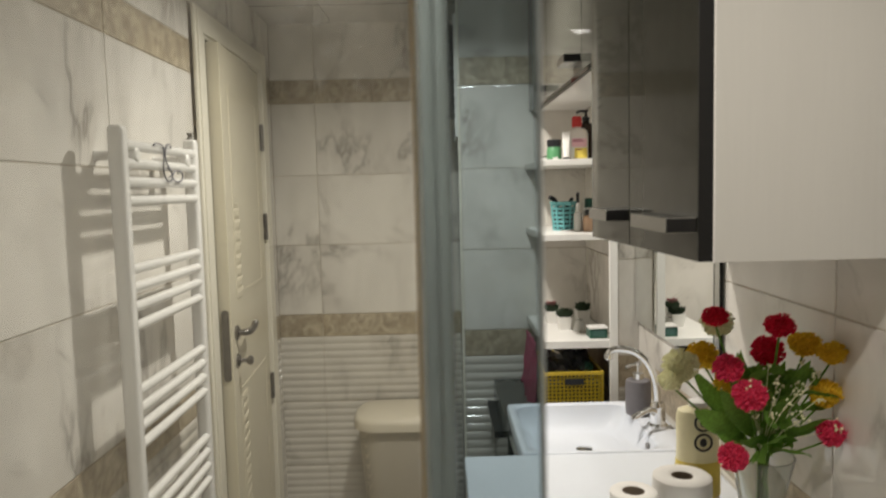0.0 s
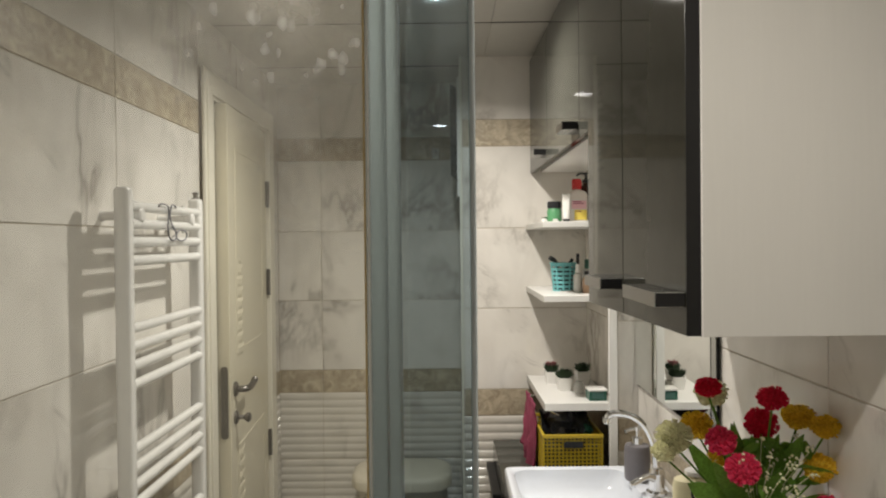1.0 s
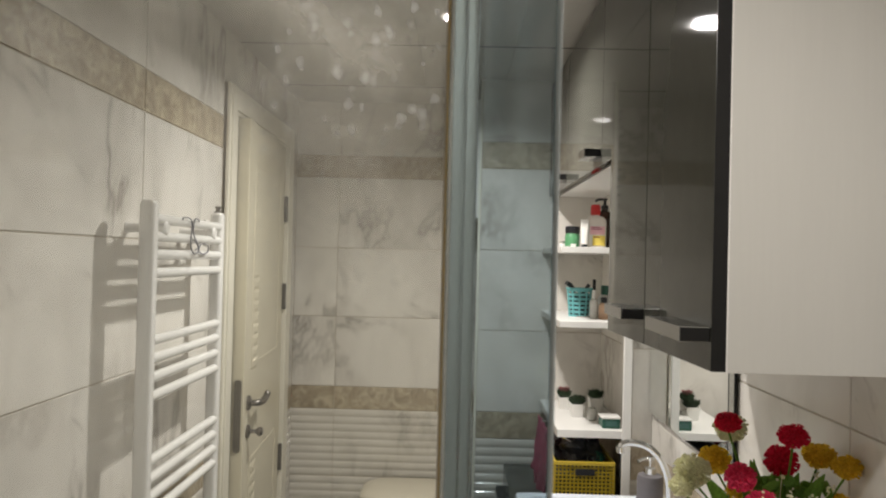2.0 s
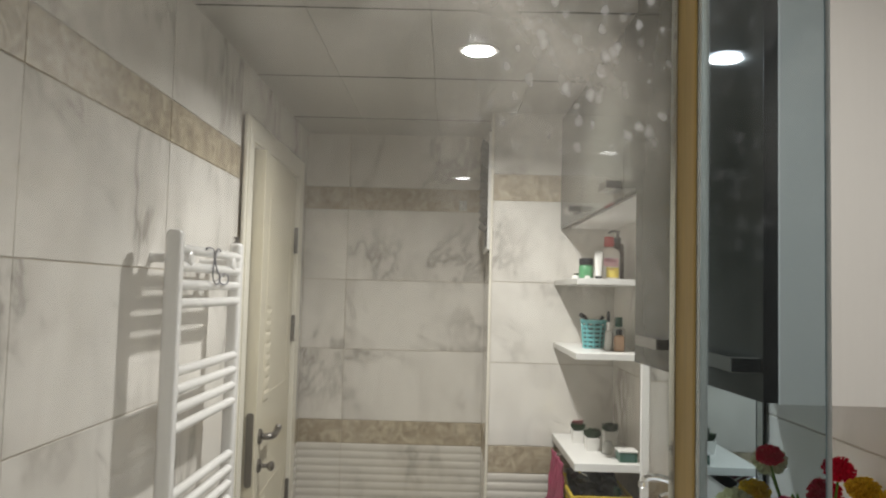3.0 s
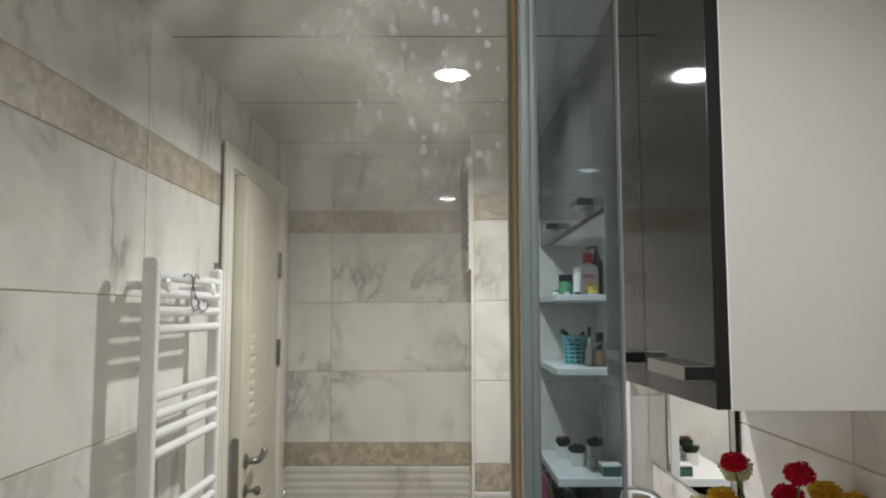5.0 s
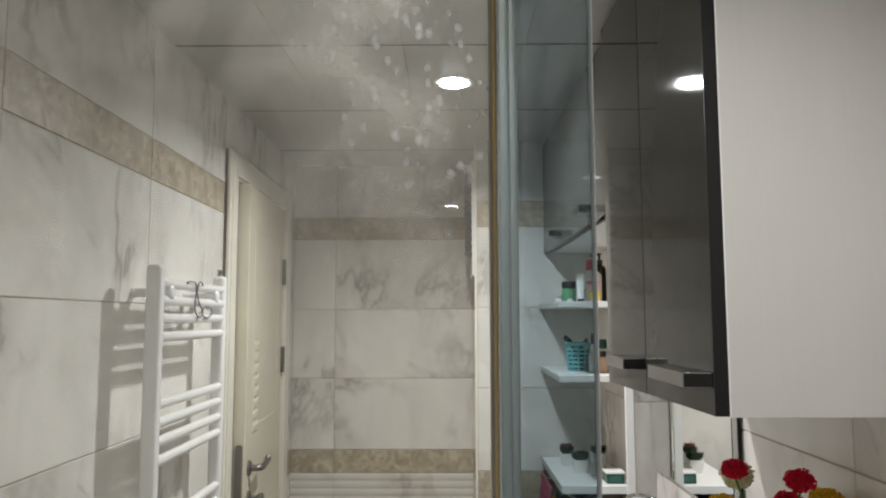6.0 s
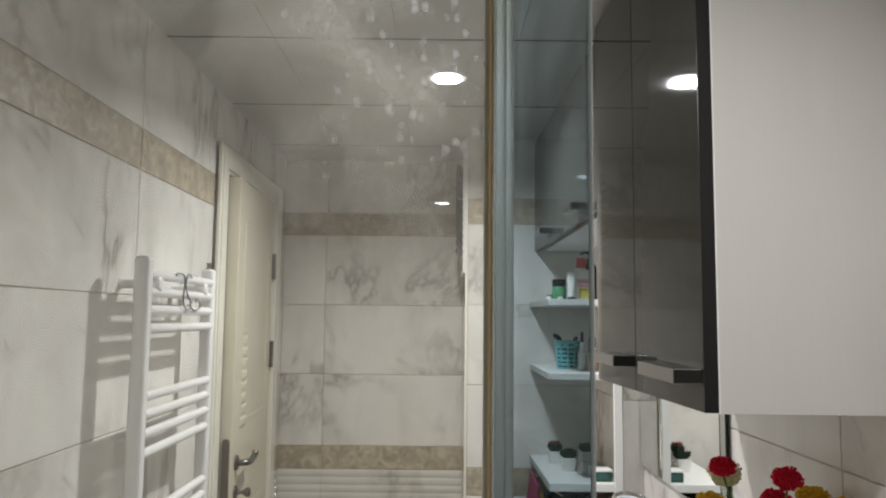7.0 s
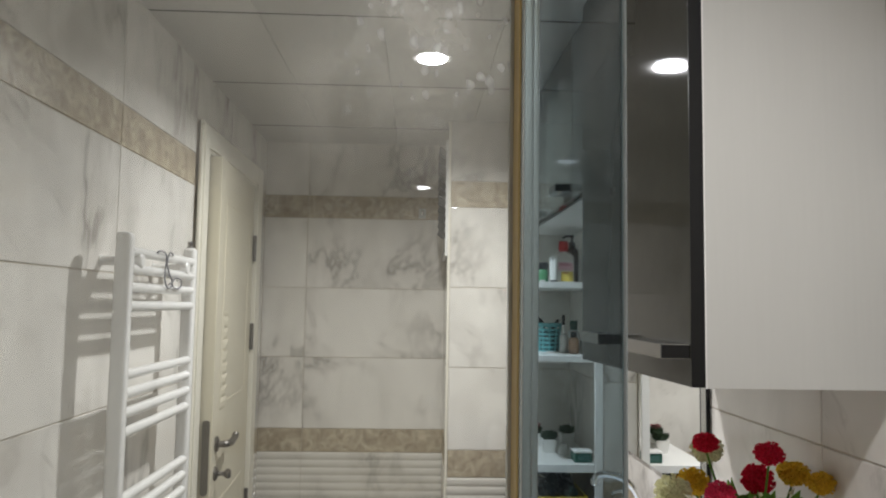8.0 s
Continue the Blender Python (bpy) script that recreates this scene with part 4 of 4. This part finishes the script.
for tip, w, droop in (((0.372, 1.05, 1.160), 0.022, 0.012), ((0.40, 1.02, 1.19), 0.016, 0.0), ((0.575, 1.05, 1.135), 0.021, 0.02), ((0.57, 1.02, 1.15), 0.018, 0.01), ((0.545, 1.04, 1.225), 0.017, 0.0), ((0.53, 1.09, 1.212), 0.016, 0.0), ((0.455, 1.08, 1.235), 0.014, 0.0),
                       ((0.47, 1.05, 1.222), 0.013, 0.0), ((0.40, 1.14, 1.19), 0.016, 0.0), ((0.44, 1.02, 1.12), 0.018, 0.01), ((0.49, 1.00, 1.13), 0.019, 0.01), ((0.54, 1.02, 1.10), 0.018, 0.02), ((0.46, 1.00, 1.10), 0.016, 0.02), ((0.52, 1.06, 1.20), 0.018, 0.0), ((0.50, 1.01, 1.18), 0.016, 0.0), ((0.47, 1.13, 1.22), 0.016, 0.0), ((0.43, 1.06, 1.20), 0.013, 0.0)):
    part("leaf", blade(NECK + (Vector(tip) - NECK) * 0.3 + Vector((random.uniform(-0.008, 0.008), random.uniform(-0.008, 0.008), 0)), tip, w * 1.08, droop, bmesh.new()), LEAF, flowers, smooth=True)
for k in range(70):
    a = random.uniform(0, 6.283)
    r0 = random.uniform(0.0, 0.06)
    root = Vector((0.495 + r0 * math.cos(a), 1.075 + 0.6 * r0 * math.sin(a), random.uniform(1.075, 1.205)))
    tip = root + Vector((random.uniform(-0.045, 0.045), random.uniform(-0.035, 0.015), random.uniform(-0.005, 0.035)))
    part("leaf", blade(root, tip, random.uniform(0.009, 0.017), random.uniform(0.0, 0.015), bmesh.new()), LEAF, flowers, smooth=True)
for k in range(26):
    c = Vector((random.uniform(0.43, 0.585), random.uniform(1.0, 1.10), random.uniform(1.12, 1.215)))
    bm = tube([NECK, (NECK + c) / 2 + Vector((0, 0, 0.01)), c], 0.0006, 4)
    for j in range(5):
        own = bmesh.new()
        bmesh.ops.create_icosphere(own, subdivisions=1, radius=random.uniform(0.0015, 0.0028), matrix=Matrix.Translation(c + Vector((random.uniform(-1, 1), random.uniform(-1, 1), random.uniform(-1, 1))) * 0.007))
        join(bm, own)
    part("filler_sprig", bm, CREPET, flowers)


# ---- laundry hamper ----
def soft_rect(xa, xb, ya, yb, r, z, bm, n=8):
    out = []
    for cx, cy, a0 in ((xb - r, yb - r, 0), (xa + r, yb - r, 90), (xa + r, ya + r, 180), (xb - r, ya + r, 270)):
        for k in range(n + 1):
            a = radians(a0 + 90 * k / n)
            out.append(bm.verts.new((cx + r * math.cos(a), cy + r * math.sin(a), z)))
    return out


def stack(rings, bm):
    for a, b in zip(rings, rings[1:]):
        for k in range(len(a)):
            bm.faces.new((a[k], a[(k + 1) % len(a)], b[(k + 1) % len(b)], b[k]))
    bm.faces.new(rings[0][::-1])
    bm.faces.new(rings[-1])
    return bm


hx0, hx1, hy0, hy1 = -0.382, 0.020, 2.735, 3.04
hamper = thing("laundry_hamper", (-0.18, 2.89, 0), "cream plastic laundry hamper, lid closed, perforated sides", "laundry basket")
bm = bmesh.new()
stack([soft_rect(hx0 + i, hx1 - i, hy0 + i, hy1 - i, 0.09, z, bm) for i, z in ((0.06, 0.0), (0.056, 0.01), (0.018, 0.535), (0.018, 0.545))], bm)
part("tub", bm, HOLES, hamper, smooth=True)
bm = bmesh.new()
stack([soft_rect(hx0 + i, hx1 - i, hy0 + i, hy1 - i, 0.11 - i * 0.75, z, bm) for i, z in ((0.008, 0.546), (0.0, 0.550), (0.0, 0.578), (0.004, 0.590), (0.014, 0.598), (0.05, 0.606), (0.11, 0.610))], bm)
part("lid", bm, HAMPER, hamper, "rounded cream lid", smooth=True)

# ---- louvred vent on the shaft's side ----
vent = thing("wall_vent", (PX, 2.83, 1.70), "white framed louvre vent on the tiled shaft", "vent")
bm = box(PX - 0.018, PX - 0.0065, 2.672, 2.690, 1.690, 2.140, 0.003)
box(PX - 0.018, PX - 0.0065, 2.960, 2.978, 1.690, 2.140, 0.003, bm)
box(PX - 0.018, PX - 0.0065, 2.690, 2.960, 1.690, 1.708, 0.003, bm)
box(PX - 0.018, PX - 0.0065, 2.690, 2.960, 2.122, 2.140, 0.003, bm)
part("frame", bm, WHITEP, vent)
part("backing", box(PX - 0.0085, PX - 0.0065, 2.690, 2.960, 1.708, 2.122), JOINT, vent)
for k in range(11):
    z = 1.788 + k * 0.032
    bm = box(-0.016, 0.016, 2.700, 2.950, -0.0012, 0.0012)
    bm.transform(Matrix.Translation((PX - 0.028, 0, z)) @ Matrix.Rotation(radians(38), 4, "Y"))
    part("slat", bm, BLACKP, vent, "dark tilted slat")

wallhook = thing("wall_hook", (-0.034, YB - 0.007, 1.90), "small chrome adhesive hook on the tiles", "hook")
part("plate", box(-0.050, -0.020, YB - 0.0105, YB - 0.0065, 1.885, 1.925, 0.0015), CLEARB, wallhook, "clear adhesive plate")
part("prong", tube(smooth_path([(-0.034, YB - 0.011, 1.915), (-0.034, YB - 0.022, 1.905), (-0.034, YB - 0.032, 1.895), (-0.034, YB - 0.036, 1.908)]), 0.0048, 10), CHROME, wallhook, smooth=True)
part("lip", box(-0.052, -0.018, YB - 0.0125, YB - 0.0062, 1.8815, 1.8848, 0.0008), WHITEP, wallhook, "white lower lip")


# ---- things on the shelves ----
def tuft(bm, centre, spread, height, count, width):
    c = Vector(centre)
    for k in range(count):
        a, rad2 = random.uniform(0, 6.283), spread * math.sqrt(random.random())
        tip = c + Vector((rad2 * math.cos(a), rad2 * math.sin(a), height * random.uniform(0.45, 1.0)))
        root = c + Vector((rad2 * 0.4 * math.cos(a), rad2 * 0.4 * math.sin(a), 0))
        s = Vector((-math.sin(a), math.cos(a), random.uniform(-0.4, 0.4))) * width
        m = (root + tip) / 2 + Vector((0, 0, width))
        v = [bm.verts.new(p) for p in (root, m - s, tip, m + s)]
        bm.faces.new(v)
    return bm


def potted_plant(x, y, z, size, height, pink=False):
    plant = thing("potted_plant", (x, y, z), "small succulent with pink tips in a white square pot" if pink else "small dark succulent in a white square pot", "potted plant", "plants on the shelf")
    s, h = size / 2, height
    bm = bmesh.new()
    stack([soft_rect(x - i, x + i, y - i, y + i, 0.005, z + dz, bm, 3) for i, dz in ((s * 0.78, 0.0), (s * 0.80, 0.002), (s, h - 0.002), (s, h), (s - 0.003, h), (s - 0.004, h - 0.01))], bm)
    part("pot", bm, SHELFWHITE, plant, "white square pot")
    part("foliage", tuft(bmesh.new(), (x, y, z + h - 0.006), s * 1.35, 0.034, 260, 0.004), DKLEAF, plant)
    if pink:
        part("blossom", tuft(bmesh.new(), (x, y, z + h + 0.014), s * 1.0, 0.022, 70, 0.004), DUSTY, plant, "dusty pink tips")


TOP3, TOP2, TOP1 = 1.018, 1.351, 1.581
potted_plant(0.398, 2.375, TOP3, 0.050, 0.044)
potted_plant(0.373, 2.50, TOP3, 0.046, 0.042, True)
potted_plant(0.478, 2.47, TOP3, 0.050, 0.048)

jar = thing("glass_jar", (0.440, 2.33, TOP3), "small clear glass jar on the shelf", "jar")
part("body", lathe([(0.014, 0), (0.017, 0.003), (0.017, 0.026), (0.012, 0.032), (0.012, 0.038)], (0.440, 2.33, TOP3), 18), CLEARB, jar, smooth=True)
tin = thing("tin_box", (0.478, 2.235, TOP3), "dark green tin with a white lid", "tin")
part("body", box(0.449, 0.505, 2.205, 2.265, TOP3, TOP3 + 0.030, 0.004), DKGREEN, tin)
part("lid", box(0.447, 0.507, 2.203, 2.267, TOP3 + 0.0302, TOP3 + 0.036, 0.002), SHELFWHITE, tin, "white lid")
part("label_panel", box(0.459, 0.495, 2.2042, 2.2049, TOP3 + 0.008, TOP3 + 0.024), TEAL, tin, "pale front panel")


def slotted_cup(x, y, z, r0, r1, h):
    cup = thing("slotted_basket", (x, y, z), "turquoise slotted plastic basket holding brushes", "basket")
    for k, u in enumerate((0.0, 0.12, 0.27, 0.42, 0.57, 0.72, 0.87)):
        u2 = u + (0.085 if k else 0.06)
        ra, rb = r0 + (r1 - r0) * u, r0 + (r1 - r0) * u2
        part("band", lathe([(ra - 0.0022, h * u), (ra, h * u), (rb, h * u2), (rb - 0.0022, h * u2)], (x, y, z), 28), TURQ, cup)
    for k in range(10):
        a = 2 * math.pi * k / 10 + 0.2
        part("rib", tube([(x + (r0 - 0.001) * math.cos(a), y + (r0 - 0.001) * math.sin(a), z), (x + (r1 - 0.001) * math.cos(a), y + (r1 - 0.001) * math.sin(a), z + h * 0.95)], 0.0028, 6), TURQ, cup)
    part("rim", lathe([(r1 - 0.001, h * 0.94), (r1 + 0.003, h * 0.95), (r1 + 0.003, h), (r1 - 0.001, h)], (x, y, z), 28), TURQ, cup)
    part("liner", lathe([(r0 - 0.004, 0.002), (r1 - 0.007, h * 0.8), (r1 - 0.012, h * 0.8)], (x, y, z), 20), BLACKP, cup, "dark contents")


slotted_cup(0.402, 2.40, TOP2, 0.034, 0.042, 0.096)
for nm, mt, lab, cat, pts, rr in (("hair_brush", BLACKP, "black brush standing in the turquoise basket", "brush", [(0.39, 2.41, TOP2 + 0.08), (0.372, 2.41, TOP2 + 0.105), (0.358, 2.405, TOP2 + 0.112)], 0.008),
                                  ("comb", BLACKP, "black comb standing in the turquoise basket", "comb", [(0.41, 2.39, TOP2 + 0.075), (0.432, 2.385, TOP2 + 0.108)], 0.006)):
    single(nm, tube(pts, rr, 10), mt, lab, cat, smooth=True)


def bottle(name, x, y, z, r, h, mat, cap, label, capr=0.5, caph=0.25, band=None):
    b = thing(name, (x, y, z), label, name.split("_")[-1])
    body = h * (1 - caph)
    part("body", lathe([(r * 0.92, 0), (r, 0.003), (r, body * 0.82), (r * 0.9, body * 0.92), (r * capr * 0.9, body)], (x, y, z), 24), mat, b, smooth=True)
    part("cap", lathe([(r * capr, 0), (r * capr, h * caph * 0.9), (r * capr * 0.85, h * caph)], (x, y, z + body + 0.0003), 20), cap, b, smooth=True)
    if band:
        part("label_band", lathe([(r + 0.0004, body * 0.06), (r + 0.0008, body * 0.08), (r + 0.0008, body * 0.36), (r + 0.0004, body * 0.38)], (x, y, z), 24), band, b, smooth=True)
    return b


bottle("spray_bottle", 0.436, 2.315, TOP2, 0.0135, 0.092, CLEARB, WHITEP, "slim clear spray bottle with white nozzle", 0.45, 0.3)
bottle("perfume_bottle", 0.466, 2.30, TOP2, 0.017, 0.070, PEACH, BLACKP, "peach bottle with a black cap", 0.6, 0.25)
bottle("pump_bottle", 0.492, 2.42, TOP2, 0.022, 0.105, WHITEP, DKGREEN, "white bottle with a dark green cap", 0.6, 0.3)
bottle("mascara_tube", 0.452, 2.40, TOP2, 0.006, 0.125, BLACKP, BLACKP, "thin black cosmetic tube", 0.9, 0.3)
single("bead_string", tube(smooth_path([(0.385, 2.34, TOP2 + 0.003), (0.40, 2.325, TOP2 + 0.003), (0.42, 2.335, TOP2 + 0.003), (0.43, 2.35, TOP2 + 0.003)]), 0.003, 8), CHROME, "shiny bead string lying before the basket", "beads", smooth=True)

bottle("cream_jar", 0.372, 2.385, TOP1, 0.0245, 0.072, GREEN, BLACKP, "green jar with a black screw lid", 0.97, 0.32, None)
single("jar_label", box(0.363, 0.380, 2.3592, 2.3602, TOP1 + 0.004, TOP1 + 0.013), WHITEINK, "pale paper label on the green jar", "label")
bottle("small_pot", 0.347, 2.43, TOP1, 0.013, 0.022, WHITEP, CHROME, "tiny white pot with metal lid", 0.9, 0.3)
tubebox = thing("cream_tube", (0.407, 2.352, TOP1), "white squeeze tube standing on its black cap", "tube")
bm = bmesh.new()
stack([soft_rect(0.407 - i, 0.407 + i, 2.352 - j, 2.352 + j, min(i, j) * 0.9, TOP1 + z, bm, 4) for i, j, z in ((0.0105, 0.0105, 0.0122), (0.012, 0.011, 0.03), (0.0135, 0.003, 0.090), (0.0135, 0.002, 0.096))], bm)
part("body", bm, WHITEP, tubebox, smooth=True)
part("cap", lathe([(0.0105, 0), (0.011, 0.001), (0.011, 0.0115), (0.0105, 0.012)], (0.407, 2.352, TOP1), 18), BLACKP, tubebox, "black cap", smooth=True)

# A flat-sided bottle: oval body with sloping shoulders, neck and a ribbed cap.
lotion = thing("lotion_bottle", (0.452, 2.395, TOP1), "cloudy white lotion bottle, red cap, pink and yellow label", "bottle")
bm = bmesh.new()
stack([soft_rect(0.452 - i, 0.452 + i, 2.395 - j, 2.395 + j, min(i, j) * 0.85, TOP1 + z, bm, 5) for i, j, z in ((0.032, 0.016, 0.0), (0.035, 0.019, 0.003), (0.035, 0.019, 0.085), (0.033, 0.018, 0.097), (0.024, 0.015, 0.106), (0.012, 0.012, 0.110), (0.012, 0.012, 0.116))], bm)
part("body", bm, PINKL, lotion, smooth=True)
bm = lathe([(0.0150, 0.0), (0.0158, 0.002), (0.0158, 0.030), (0.0140, 0.035)], (0.450, 2.395, TOP1 + 0.1125), 24)
for k in range(24):
    a = 2 * math.pi * k / 24
    tube([(0.450 + 0.0158 * math.cos(a), 2.395 + 0.0158 * math.sin(a), TOP1 + 0.116), (0.450 + 0.0158 * math.cos(a), 2.395 + 0.0158 * math.sin(a), TOP1 + 0.140)], 0.0007, 4, bm)
part("cap", bm, RED, lotion, "ribbed red screw cap", smooth=True)
face = part("label_panel", box(0.427, 0.481, 2.3752, 2.3759, TOP1 + 0.008, TOP1 + 0.078, 0.0003), WHITEINK, lotion, "pale printed label")
part("label_block", box(0.429, 0.479, 2.3744, 2.3751, TOP1 + 0.046, TOP1 + 0.074, 0.0003), PALEPINK, face, "pink block of print")
part("label_block", box(0.438, 0.480, 2.3744, 2.3751, TOP1 + 0.009, TOP1 + 0.043, 0.0003), LEMON, face, "yellow block of print")
for z, x0, x1 in ((0.069, 0.433, 0.462), (0.063, 0.433, 0.470), (0.036, 0.442, 0.462)):
    part("print_bar", box(x0, x1, 2.3738, 2.3743, TOP1 + z, TOP1 + z + 0.0028), PINKT, face)

pumped = thing("pump_bottle", (0.492, 2.45, TOP1), "dark amber bottle with a looped black pump", "bottle")
part("body", lathe([(0.021, 0.0), (0.023, 0.003), (0.023, 0.116), (0.020, 0.127), (0.011, 0.132), (0.011, 0.137)], (0.492, 2.45, TOP1), 26), AMBER, pumped, smooth=True)
bm = lathe([(0.0125, 0.0), (0.0125, 0.012), (0.005, 0.014), (0.004, 0.030), (0.009, 0.031), (0.009, 0.036)], (0.492, 2.45, TOP1 + 0.1373), 18)
tube(smooth_path([(0.492, 2.45, TOP1 + 0.170), (0.470, 2.442, TOP1 + 0.170), (0.458, 2.438, TOP1 + 0.163)]), 0.004, 8, bm)
part("pump", bm, BLACKP, pumped, "black pump head", smooth=True)

# ---- yellow basket, bag, cloth ----
BZ = 0.777
basket = thing("storage_basket", (0.39, 2.31, BZ), "mustard yellow perforated plastic storage basket", "basket")
bm = bmesh.new()
bx0, bx1, by0, by1, bh = 0.302, 0.485, 2.185, 2.47, 0.142
box(bx0 + 0.006, bx1 - 0.006, by0 + 0.006, by1 - 0.006, BZ, BZ + 0.006, 0.002, bm)


def lattice(along, fixed, lo, hi):
    def bar(u0, u1, z0, z1):
        if along == "x":
            box(u0, u1, fixed, fixed + 0.003, z0, z1, 0, bm)
        else:
            box(fixed, fixed + 0.003, u0, u1, z0, z1, 0, bm)
    n = round((hi - lo) / 0.0125)
    for k in range(n + 1):
        u = lo + (hi - lo) * k / n
        bar(u - 0.0022, u + 0.0022, BZ + 0.006, BZ + bh - 0.012)
    for k in range(1, 11):
        z = BZ + 0.004 + k * 0.0118
        bar(lo, hi, z - 0.002, z + 0.002)


lattice("x", by0, bx0, bx1), lattice("x", by1 - 0.003, bx0, bx1), lattice("y", bx0, by0, by1), lattice("y", bx1 - 0.003, by0, by1)
part("mesh_wall", bm, YELLOW, basket, "perforated yellow wall")
bm = bmesh.new()
for q in ((bx0 - 0.003, bx1 + 0.003, by0 - 0.003, by0 + 0.005), (bx0 - 0.003, bx1 + 0.003, by1 - 0.005, by1 + 0.003), (bx0 - 0.003, bx0 + 0.005, by0 + 0.005, by1 - 0.005), (bx1 - 0.005, bx1 + 0.003, by0 + 0.005, by1 - 0.005)):
    box(*q, BZ + bh - 0.012, BZ + bh, 0.002, bm)
part("rim", bm, YELLOW, basket)
part("handle_slot", box(0.365, 0.425, by0 - 0.0025, by0 - 0.0003, BZ + bh - 0.042, BZ + bh - 0.022, 0.0008), BLACKP, basket, "dark oval hand hole")
part("lining", box(bx0 + 0.006, bx1 - 0.006, by0 + 0.0075, by1 - 0.0075, BZ + 0.0065, BZ + 0.10, 0.006), BLACKP, basket, "dark contents behind the mesh")


def lump(name, centre, size, mat, label, category, rough_amp, seed):
    bm = bmesh.new()
    bmesh.ops.create_icosphere(bm, subdivisions=4, radius=1)
    for v in bm.verts:
        d = v.co.normalized()
        v.co = d * (1 + rough_amp * (noise.noise(d * 1.7 + Vector((seed, 0, 0))) + 0.5 * noise.noise(d * 4.5 + Vector((0, seed, 0)))))
    bm.transform(Matrix.Translation(centre) @ Matrix.Diagonal((*size, 1)))
    return single(name, bm, mat, label, category, smooth=True)


lump("plastic_bag", (0.392, 2.33, BZ + 0.135), (0.082, 0.12, 0.068), BLACKP, "crumpled black bag filling the yellow basket", "bag", 0.35, 3.0)
lump("sponge_bag", (0.43, 2.27, BZ + 0.137), (0.035, 0.04, 0.030), DKGREEN, "dark green pouch on the black bag", "bag", 0.3, 8.0)
single("razor", tube([(0.325, 2.25, BZ + 0.205), (0.365, 2.24, BZ + 0.185)], 0.003, 8), CHROME, "metal-handled razor on the black bag", "razor", smooth=True)

cloth = thing("hanging_cloth", (0.29, 2.45, 0.75), "magenta terry cloth hanging from the shelf edge", "towel")
bm = bmesh.new()
nu, nv = 26, 18
grid = []
for i in range(nu + 1):
    row = []
    for j in range(nv + 1):
        u, v = i / nu, j / nv
        fold = 0.010 * math.sin(u * 19 + 1.2 * math.sin(v * 3)) * (0.3 + v) + 0.006 * noise.noise(Vector((u * 5, v * 6, 2)))
        row.append(bm.verts.new((0.288 - 0.012 * v + fold, 2.30 + 0.24 * u + 0.02 * v * math.sin(u * 6), 0.985 - (0.205 + 0.03 * math.sin(u * 5)) * v)))
    grid.append(row)
for i in range(nu):
    for j in range(nv):
        bm.faces.new((grid[i][j], grid[i + 1][j], grid[i + 1][j + 1], grid[i][j + 1]))
ob = part("fabric", bm, PINKT, cloth, smooth=True)
thick = ob.modifiers.new("thickness", "SOLIDIFY")
thick.thickness = 0.005
part("hook", tube([(0.306, 2.42, 0.990), (0.296, 2.42, 0.991), (0.288, 2.42, 0.988)], 0.003, 8), CHROME, cloth)

# ---- tiles, course by course ----
clad(wall_back, 0, lambda u, z: Matrix.Translation((u, YB, z)), [-1.136 + 0.411, -0.536, PX - 0.001], ROWS)
clad(pillar, 0, lambda u, z: Matrix.Translation((u, PY, z)), [PX + 0.001, 0.5325], ROWS)
clad(pillar, -90, lambda u, z: Matrix.Translation((PX, u, z)), [PY - 0.004, 2.87, YB - 0.013], ROWS)
clad(wall_left, 90.05, lambda u, z: Matrix.Translation((XL, u, z)), [-0.70, -0.13, 0.425], ROWS_LEFT)
# This column's turn is added to move the lamp's reflection out of view.
clad(wall_left, 91.2, lambda u, z: Matrix.Translation((XL + 0.0058, u, z)), [0.425, 0.985], ROWS_LEFT)
clad(wall_left, 90.05, lambda u, z: Matrix.Translation((XL, u, z)), [0.985, 1.544, 2.088], ROWS_LEFT)
clad(wall_left, 90.05, lambda u, z: Matrix.Translation((XL, u, z)), [2.088, 2.50, 2.945], [(2.052, CEIL + 0.004, MARBLE, False)])
clad(wall_left, 90.05, lambda u, z: Matrix.Translation((XL, u, z)), [2.946, YB - 0.0125], ROWS)
clad(wall_right, -90, lambda u, z: Matrix.Translation((XR, u, z)), [-0.70, -0.13, 0.47, 1.07, 1.67, 2.188], ROWS[:4] + [(0.966, 1.288, MARBLE, False), (1.288, 1.588, MARBLE, False)] + [(1.588, 1.876, MARBLE, False)] + ROWS[7:])
clad(chase, 0, lambda u, z: Matrix.Translation((u, 2.19, z)), [0.5335, XR - 0.001], ROWS)
clad(chase, -90, lambda u, z: Matrix.Translation((0.532, u, z)), [2.178, PY - 0.001], ROWS)
structure("trim_shaft", box(PX - 0.0085, PX + 0.0005, PY - 0.0085, PY + 0.0005, 0.0, CEIL, 0.001), CASING, "pale corner trim of the tiled shaft", "trim")
